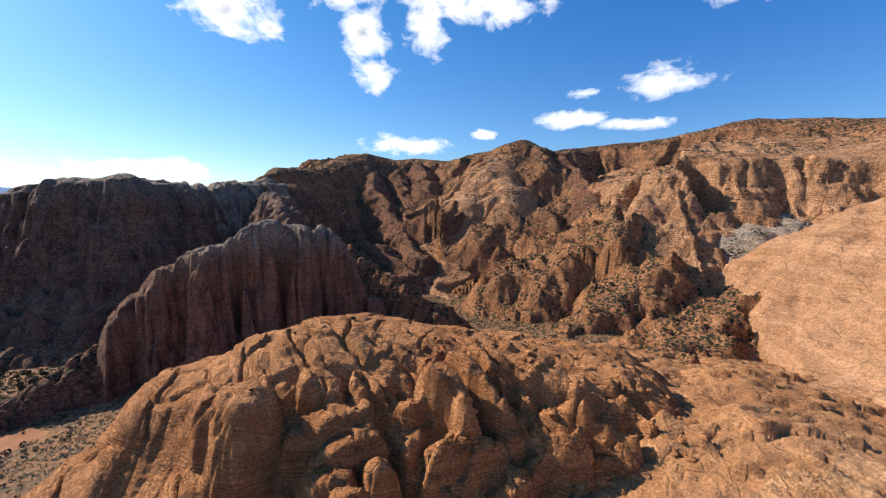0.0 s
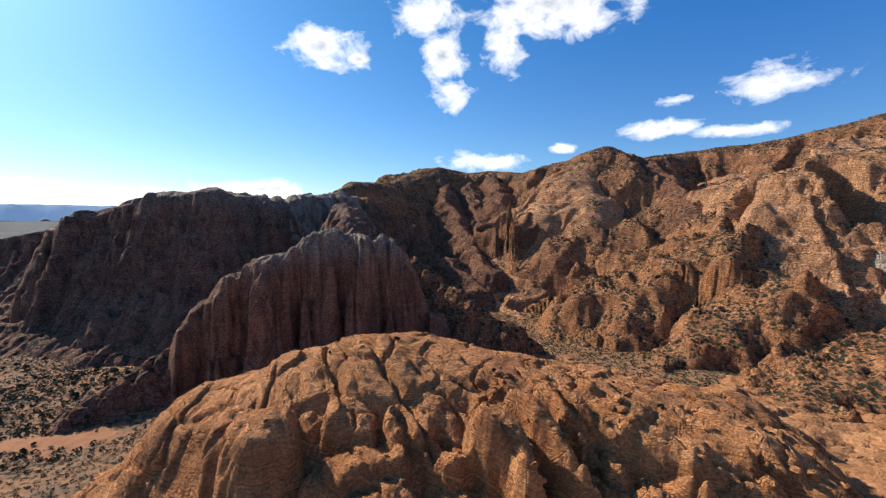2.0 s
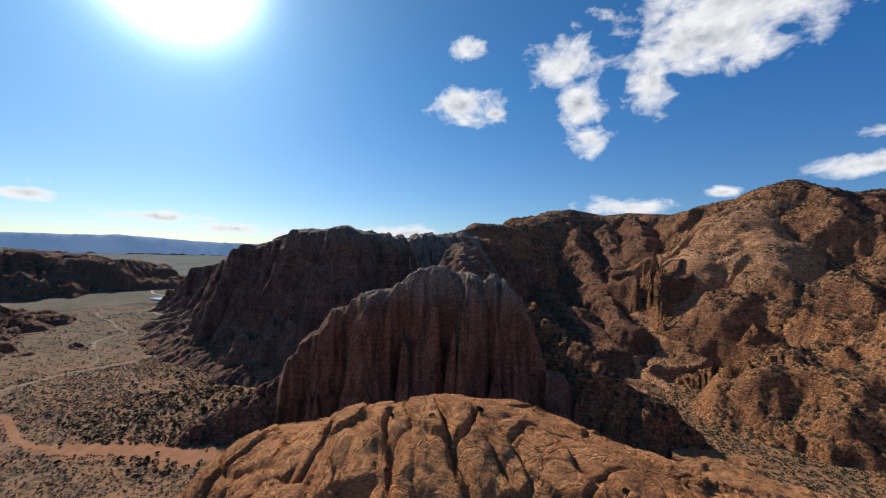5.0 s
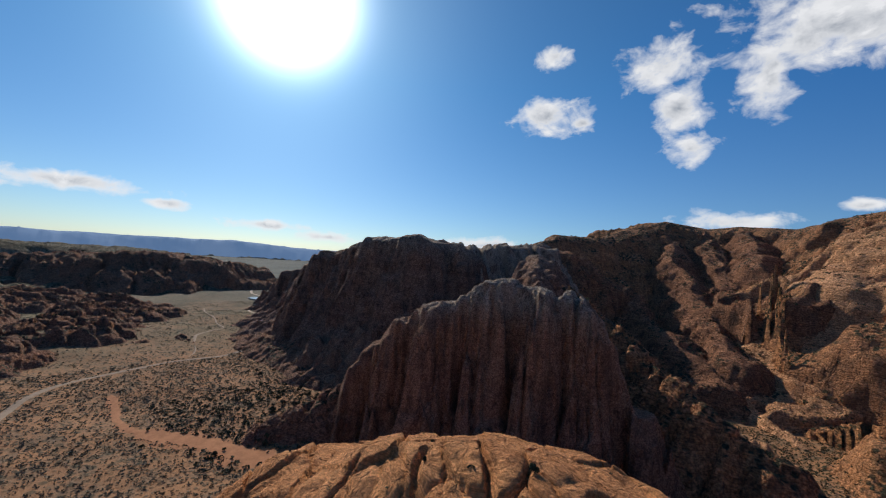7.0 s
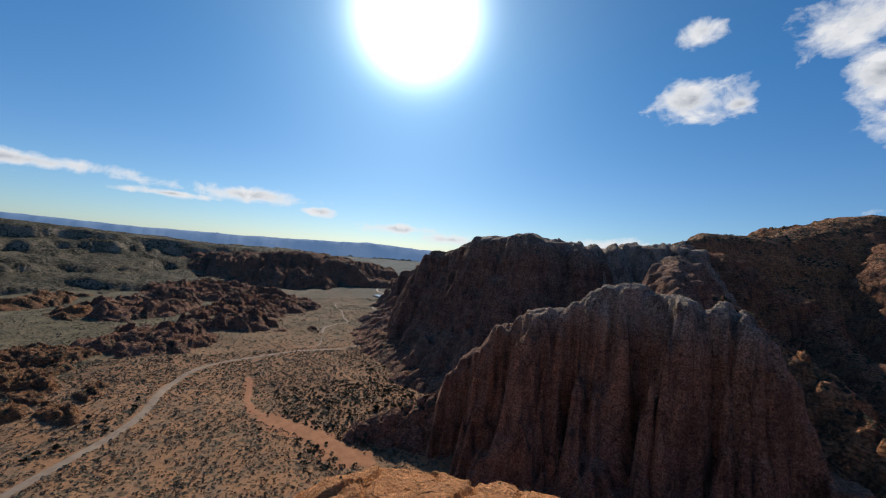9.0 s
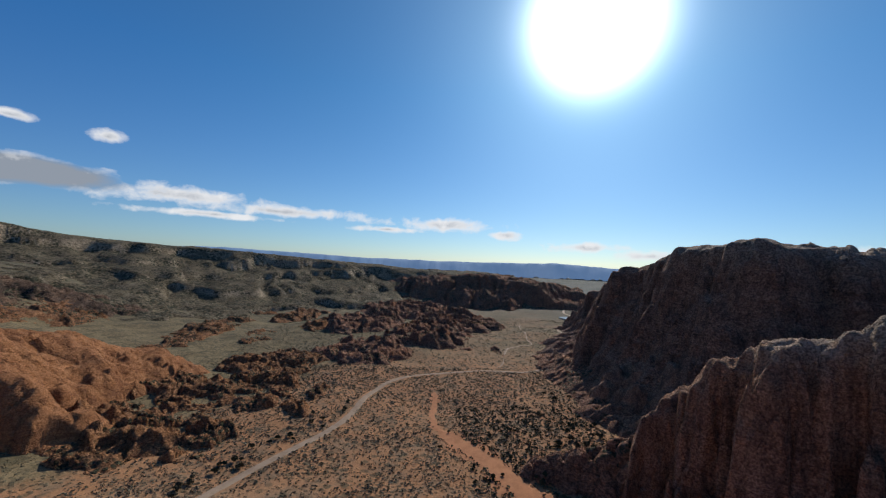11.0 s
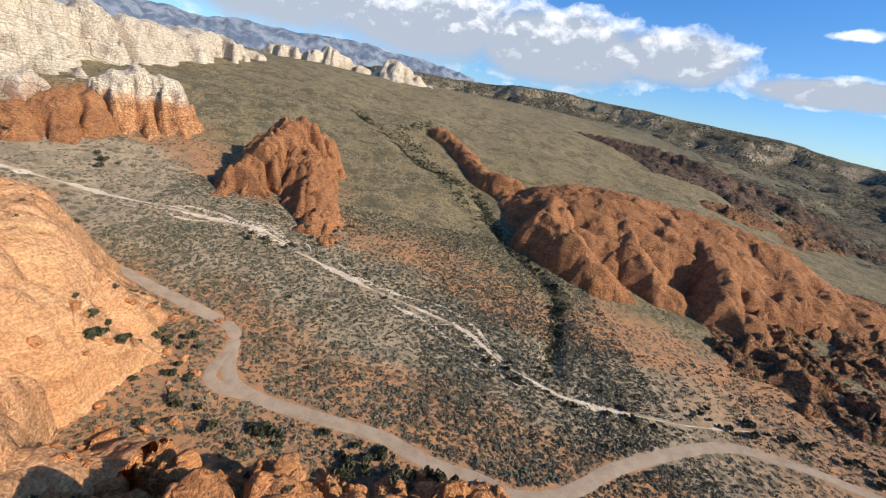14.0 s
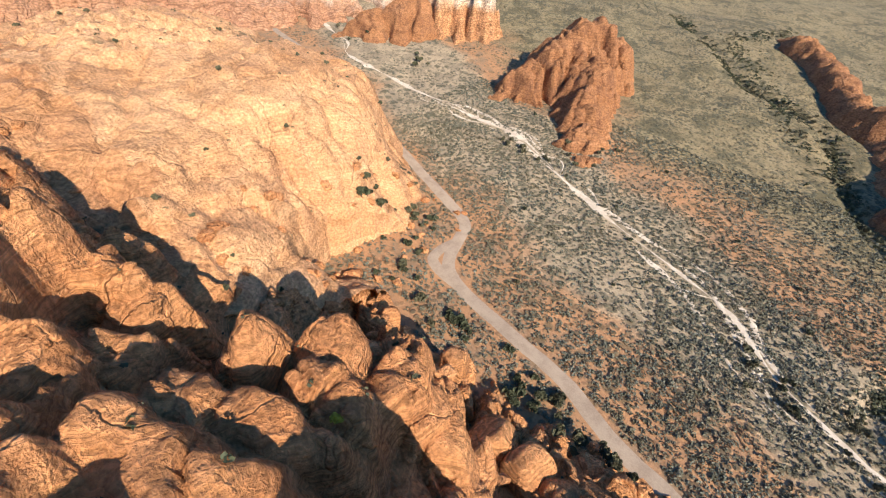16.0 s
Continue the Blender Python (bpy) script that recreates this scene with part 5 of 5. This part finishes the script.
def boulder_mesh(name, seed, mat, level):
    """A weathered block: a rounded box with a few flat breaks and soft hollows."""
    rng = np.random.RandomState(seed)
    bm = bmesh.new()
    bmesh.ops.create_icosphere(bm, subdivisions=level, radius=1.0)
    cuts = [Vector(rng.normal(size=3)).normalized() for _ in range(9)]
    depth = rng.uniform(0.55, 0.9, 9)
    for v in bm.verts:
        p = v.co.copy()
        q = Vector([math.copysign(abs(c) ** 0.6, c) for c in p])
        for n, d in zip(cuts, depth):
            over = q.dot(n) - d
            if over > 0:
                q -= n * over * 0.95
        k = noise.fractal(q * 1.6 + Vector((seed, 0, 0)), 0.9, 2.0, 5) * 0.07
        bed = math.sin(q.z * 13 + noise.noise(q * 1.5) * 3) * 0.014
        v.co = q * (1 + k + bed)
    me = bpy.data.meshes.new(name)
    bm.to_mesh(me)
    bm.free()
    me.polygons.foreach_set("use_smooth", np.full(len(me.polygons), True))
    me.materials.append(mat)
    return me


def top_of(x, y, *shapes):
    a, b = np.array([float(x)]), np.array([float(y)])
    return float(max([ground_z(a, b)[0]] + [s(a, b)[0] for s in shapes]))


blocks = [boulder_mesh("sandstone_boulder", 600 + k, slickrock, 4) for k in range(6)]
stones = [boulder_mesh("sandstone_boulder", 620 + k, slickrock, 3) for k in range(6)]
rng = np.random.RandomState(77)
# x, y, height of the middle, half width, height to width: the great blocks along the ridge's lower flank
BLOCKS = [
    (-18.3, 74.3, 24, 4.2, 1.0),
    (-15.5, 62.6, 16, 3.3, 1.3), (-19.4, 60.5, 15, 4.1, 1.2), (-24.6, 53.7, 10, 3.5, 1.3), (-29.8, 57.1, 9, 3.5, 1.2), (-14.7, 48.4, 9, 2.9, 1.2),
    (-1.1, 49.4, 8, 3.3, 1.2), (13.3, 44.8, 8, 3.8, 1.1), (-31.1, 78.4, 23, 5.6, 1.1), (-37.6, 77.7, 20, 4.9, 1.1), (-39.3, 63.9, 10, 4.4, 0.9),
    (-41.1, 72.6, 12, 3.6, 1.1), (-47.6, 64.6, 6, 4.3, 1.0), (-52.0, 63.7, 5, 3.3, 1.0), 
    (22.2, 40.7, 9, 4.0, 0.9), (-0.6, 95.3, 31, 4.1, 0.7),
    (-22.1, 75.7, 22, 3.1, 0.9), 
]
BIG = []
for k in range(36):
    BIG.append((rng.uniform(-66, 34), rng.uniform(46, 92), rng.uniform(0.8, 2.1)))
for k in range(40):
    BIG.append((rng.uniform(10, 40), rng.uniform(-12, 62), rng.uniform(0.6, 1.8)))
for k in range(110):
    BIG.append((rng.uniform(-12, 72), rng.uniform(88, 128), rng.uniform(0.5, 1.5)))
for k, (x, y, z, size, tall) in enumerate(BLOCKS):
    ob = new("sandstone_block", blocks[k % 6])
    z = min(z, top_of(x, y, near_ridge) + 0.35 * size * tall)
    ob.location, ob.rotation_euler = (x, y, z - 0.5 * size * tall), (rng.uniform(-0.2, 0.2), rng.uniform(-0.2, 0.2), rng.uniform(0, 6.28))
    ob.scale = (size * rng.uniform(1.0, 1.2), size * rng.uniform(0.9, 1.1), max(size * tall * 1.2, 0.7 * size + 1.5))
    tagged(ob, "great rounded orange sandstone block on the ridge flank", "boulder", "blocks of the slickrock ridge")
for k, (x, y, size) in enumerate(BIG):
    z = top_of(x, y, near_ridge, dome)
    ob = new("sandstone_boulder", (blocks if size > 2.2 else stones)[k % 6])
    ob.location = (x, y, z + (0.5 if size > 3 else -0.1) * size)
    ob.rotation_euler = (rng.uniform(-0.25, 0.25), rng.uniform(-0.25, 0.25), rng.uniform(0, 6.28))
    ob.scale = (size * rng.uniform(0.9, 1.35), size * rng.uniform(0.8, 1.1), size * rng.uniform(0.75, 1.05) * (1.25 if size > 3 else 1.0))
    tagged(ob, "small orange sandstone boulder among ledges", "boulder", "boulders of the slickrock ridge")

# ---- plants ----
ALL_ROCK = [near_ridge, dome, butte_wall, butte_spur, butte_foot, mesa_wall, mesa_talus, FIN_TAIL, FIN_BODY, *FIN_LOBES, *WEST_RUBBLE, tower_wall, tower_foot, castle_wall, castle_flank, range_crest, *FOOTHILLS]


def clear_of(x, y, line, gap):
    d = crest(x, y, [(a, b, 0) for a, b in line])[0]
    return d > gap


def tufts(count, rng):
    """A shrub of radius 1: leaf sprays that lean out of one root."""
    a, tilt = rng.uniform(0, 2 * math.pi, count), rng.uniform(0.1, 1.25, count)
    out = np.stack([np.cos(a) * np.sin(tilt), np.sin(a) * np.sin(tilt), np.cos(tilt) * 0.85], 1)
    mid = out * rng.uniform(0.55, 0.8, count)[:, None] + np.array([0, 0, 0.05])
    u = np.cross(out, rng.normal(size=(count, 3)))
    u /= np.linalg.norm(u, axis=1)[:, None]
    w = np.cross(out, u) * 0.35 + out * 0.5
    s, t = rng.uniform(0.28, 0.5, count)[:, None], rng.uniform(0.35, 0.6, count)[:, None]
    return np.stack([mid - u * s - w * t * 0.6, mid + u * s * 0.9 - w * t * 0.5, mid + u * s * 0.55 + w * t, mid - u * s * 0.7 + w * t * 0.8], 1)


def shrub_field(name, x, y, z, size, leaves_each, mat, label, seed):
    """Very many low shrubs as one growth."""
    rng = np.random.RandomState(seed)
    kinds = [tufts(leaves_each, rng) for _ in range(24)]
    pick, turn = rng.randint(0, 24, len(x)), rng.uniform(0, 2 * math.pi, len(x))
    shape = np.array(kinds)[pick]
    c, s = np.cos(turn)[:, None, None], np.sin(turn)[:, None, None]
    px = (shape[..., 0] * c - shape[..., 1] * s) * size[:, None, None] + x[:, None, None]
    py = (shape[..., 0] * s + shape[..., 1] * c) * size[:, None, None] + y[:, None, None]
    pz = shape[..., 2] * (size * rng.uniform(0.7, 1.05, len(x)))[:, None, None] + z[:, None, None] - 0.05
    verts = np.stack([px, py, pz], -1).reshape(-1, 3)
    ob = new(name, mesh_of(name, verts, np.arange(len(verts)).reshape(-1, 4), mat, smooth=False))
    return tagged(ob, label, "shrubs", kind="stuff")


def scatter(n, box, seed, shapes=ALL_ROCK):
    rng = np.random.RandomState(seed)
    x, y = rng.uniform(box[0], box[1], n), rng.uniform(box[2], box[3], n)
    g = ground_z(x, y)
    rock = np.maximum.reduce([s(x, y) for s in shapes])
    keep = rock < g - 0.3
    for line, gap in ((ROAD, 2.8), (LINK, 2.4), (WASH, 1.2), (LOW_WASH, 2.0), (SAND, 2.2), (SAND_SIDE, 5.0)):
        keep &= clear_of(x, y, line, gap)
    return x[keep], y[keep], g[keep], rng


FINS, TOWERS = [FIN_TAIL, FIN_BODY, *FIN_LOBES], [tower_wall, tower_foot, castle_wall, castle_flank]
for label, box, n, lo, hi, each, seed, shapes in (
    ("grey-green sagebrush dotted over the near valley floor", (-150, 80, -110, 75), 46000, 0.35, 0.95, 8, 701, [near_ridge, dome, *FINS, *TOWERS]),
    ("low desert shrubs over the orange sand by the canyon foot", (-400, -110, -25, 240), 30000, 0.4, 1.15, 6, 702, [near_ridge, butte_wall, butte_foot, mesa_wall, mesa_talus, *FINS, *WEST_RUBBLE]),
    ("sparse shrubs on the plain across the wash", (-330, 140, -330, -20), 28000, 0.35, 0.85, 5, 703, [dome, *FINS, *TOWERS, *WEST_RUBBLE[:2]]),
    ("scattered shrubs far down the valley", (-760, -300, -80, 420), 18000, 0.7, 1.7, 4, 704, [mesa_wall, mesa_shoulder, mesa_talus, *WEST_RUBBLE, *LOWER_RUBBLE]),
    ("dense dusty brush along the wash", (-135, -55, -40, 42), 4500, 0.5, 1.1, 7, 706, [near_ridge, *FINS]),
    ("scattered shrubs far up the valley", (40, 420, -330, -60), 6000, 0.6, 1.3, 4, 705, [dome, *TOWERS, WHITE_NEAR]),
):
    x, y, z, rng = scatter(n, box, seed, shapes=shapes)
    thick = fbm(x, y, 30, 3, seed + 1)
    keep = rng.uniform(-0.9, 0.5, len(x)) < thick * 0.8 + 0.25
    x, y, z = x[keep], y[keep], z[keep]
    shrub_field("sagebrush", x, y, z, rng.uniform(lo, hi, len(x)) * (0.85 + 0.3 * rng.rand(len(x))), each, sage_mat, label, seed)

x, y, z, rng = scatter(1500, (-300, -185, 140, 228), 712)
shrub_field("valley_brush", x, y, z, rng.uniform(0.7, 1.7, len(x)), 9, juniper_mat, "dark green brush below the mesa", 712)
x, y, z, rng = scatter(22000, (-110, 150, 175, 430), 711, shapes=[near_ridge, butte_wall, butte_spur, *FOOTHILLS])
shrub_field("gully_brush", x, y, z, rng.uniform(0.6, 1.4, len(x)), 5, juniper_mat, "dark brush filling the shaded gully", 711)


SLOPES = [range_crest, range_bench, *SPURS, *FOOTHILLS]
rng = np.random.RandomState(715)
for label, box, n, lo, hi, shapes in (("dark brush dotted over the foothills", (20, 330, 180, 470), 9000, 0.6, 1.5, SLOPES), ("dark brush dotted over the mountainside", (-240, 470, 430, 800), 11000, 0.9, 2.4, SLOPES),
                                      ("dark brush in the cracks of the slickrock", (-90, 90, 50, 160), 420, 0.3, 0.9, [near_ridge]), ("dark brush in the cracks of the pale dome", (25, 200, -70, 190), 700, 0.35, 1.0, [dome]),
                                      ("dark brush over the butte spur", (-140, 30, 290, 390), 900, 0.5, 1.3, [butte_spur])):
    x, y = rng.uniform(box[0], box[1], n), rng.uniform(box[2], box[3], n)
    z = np.maximum.reduce([f(x, y) for f in shapes])
    keep = (fbm(x, y, 45, 3, 716) > rng.uniform(-0.7, 0.5, n)) & (z > ground_z(x, y)) & (z > np.maximum.reduce([f(x, y) for f in (butte_wall, back_ridge, banded_dome)]))
    x, y, z = x[keep], y[keep], z[keep]
    shrub_field("slope_brush", x, y, z - 0.1, rng.uniform(lo, hi, len(x)), 6, juniper_mat, label, 717)

rng = np.random.RandomState(713)
bed = smooth_line([p[:2] for p in GULLY], 1.0)
side = smooth_line([(-60, -330), (-30, -270), (-52, -215), (-75, -170), (-98, -120)], 1.0)
for seed, way, n, spread in ((713, bed, 1900, 2.6), (714, side, 700, 5.0)):
    i = rng.randint(0, len(way), n)
    x, y = way[i, 0] + rng.normal(size=n) * spread, way[i, 1] + rng.normal(size=n) * spread
    keep = np.maximum.reduce([f(x, y) for f in (FIN_TAIL, FIN_BODY, *FIN_LOBES, tower_wall, tower_foot)]) < ground_z(x, y) - 0.3
    keep &= fbm(x, y, 16, 2, seed) > -0.35
    keep &= clear_of(x, y, ROAD, 4.0) & clear_of(x, y, WASH, 2.5)
    x, y = x[keep], y[keep]
    shrub_field("gully_brush", x, y, ground_z(x, y), rng.uniform(0.6, 1.5, len(x)), 9, juniper_mat, "dark brush along a dry channel in the grassy plain", seed)


def juniper_parts(seed, mat):
    """A low desert tree: a forked, tapered stem and a crown of many leaf sprays with gaps."""
    rng = np.random.RandomState(seed)
    bm = bmesh.new()
    for k in range(3):
        lean = Vector((rng.uniform(-0.5, 0.5), rng.uniform(-0.5, 0.5), 1)).normalized()
        base, up = Vector((0, 0, -0.15)), 0.0
        rings = []
        for j in range(4):
            r = 0.09 * (1 - 0.27 * j)
            mid = base + lean * (0.26 * j) + Vector((rng.uniform(-0.03, 0.03), rng.uniform(-0.03, 0.03), 0))
            rings.append([bm.verts.new(mid + Vector((math.cos(a) * r, math.sin(a) * r, 0))) for a in np.linspace(0, 2 * math.pi, 6, endpoint=False)])
        for lo, hi in zip(rings, rings[1:]):
            for i in range(6):
                bm.faces.new((lo[i], lo[(i + 1) % 6], hi[(i + 1) % 6], hi[i]))
    stem = bpy.data.meshes.new("stem")
    bm.to_mesh(stem)
    bm.free()
    stem.materials.append(bark_mat)
    lumps = [(Vector((rng.uniform(-0.5, 0.5), rng.uniform(-0.5, 0.5), rng.uniform(0.4, 0.85))), rng.uniform(0.28, 0.5)) for _ in range(8)]
    verts = []
    for c, r in lumps:
        q = tufts(34, rng) * r * 1.25
        q[..., 2] = q[..., 2] * 1.5 - 0.3 * r
        verts.append(q + np.array(c))
    verts = np.concatenate(verts).reshape(-1, 3)
    return stem, mesh_of("crown", verts, np.arange(len(verts)).reshape(-1, 4), mat, smooth=False)


def juniper(stem, crown, label):
    tree = new("juniper_bush")
    for name, me in (("stem", stem), ("crown", crown)):
        ob = new(name, me)
        ob.parent = tree
    return tagged(tree, label, "bush", "junipers and tall brush")


first = [juniper(*juniper_parts(800 + k, juniper_mat), "dark green juniper bush on sandy ground") for k in range(3)]
spots = []
rng = np.random.RandomState(91)


def along(line, n, spread, lo, hi):
    p = smooth_line([q[:2] for q in line], 3.0)
    for k in range(n):
        i = rng.randint(len(p))
        spots.append((p[i, 0] + rng.normal() * spread, p[i, 1] + rng.normal() * spread, rng.uniform(lo, hi)))


along(GULLY[:6], 44, 2.6, 0.9, 1.9)
along([(-181, 11), (-118, 9), (-96, 2), (-84, -8)], 26, 4.5, 0.8, 1.7)
along([(-181, 11), (-215, 24), (-255, 48), (-300, 68)], 30, 4.0, 1.0, 2.0)
along([(-96, 64), (-70, 54), (-46, 44), (-28, 38), (-10, 34), (8, 34), (16, 22), (22, 6)], 54, 3.4, 0.9, 2.0)
along([(18, 4), (28, 3), (34, 16), (30, 24)], 16, 3.0, 1.1, 2.2)
along([(-320, 221), (-271, 222), (-236, 205), (-212, 188), (-196, 168)], 30, 8.0, 1.0, 2.2)
along([(-280, 190), (-250, 160), (-210, 150)], 16, 10.0, 0.9, 1.8)
along([(42, -58), (20, -60), (-4, -66), (-12, -84)], 16, 4.0, 0.9, 1.7)
along([(200, -112), (150, -90), (120, -95), (90, -110)], 8, 6.0, 1.2, 2.2)
for k in range(24):
    spots.append((rng.uniform(-140, 40), rng.uniform(-100, 30), rng.uniform(0.7, 1.3)))
for k in range(30):
    spots.append((rng.uniform(24, 150), rng.uniform(-60, 90), rng.uniform(0.5, 1.1)))
for k in range(26):
    spots.append((rng.uniform(-60, 50), rng.uniform(56, 140), rng.uniform(0.5, 1.0)))
sx, sy = np.array([s[0] for s in spots]), np.array([s[1] for s in spots])
sz = np.maximum.reduce([ground_z(sx, sy)] + [s(sx, sy) for s in ALL_ROCK])
off_road = clear_of(sx, sy, ROAD, 3.6) & clear_of(sx, sy, LINK, 3.0)
made = 0
for (x, y, size), z, ok in zip(spots, sz, off_road):
    if not ok:
        continue
    tree = first[made] if made < 3 else copy_thing(first[made % 3], Matrix())
    tree.matrix_basis = pose(x, y, float(z) - 0.05, 0, 0, rng.uniform(0, 360)) @ Matrix.Diagonal((size * rng.uniform(0.9, 1.3), size * rng.uniform(0.9, 1.3), size, 1))
    made += 1
stem, crown = juniper_parts(831, gold_mat)
bloom = tagged(juniper(stem, crown, "small bush in bright yellow bloom on the rock"), category="bush")
bloom.location, bloom.scale = (-29.6, 88.2, top_of(-29.6, 88.2, near_ridge)), (1.0, 1.0, 0.8)
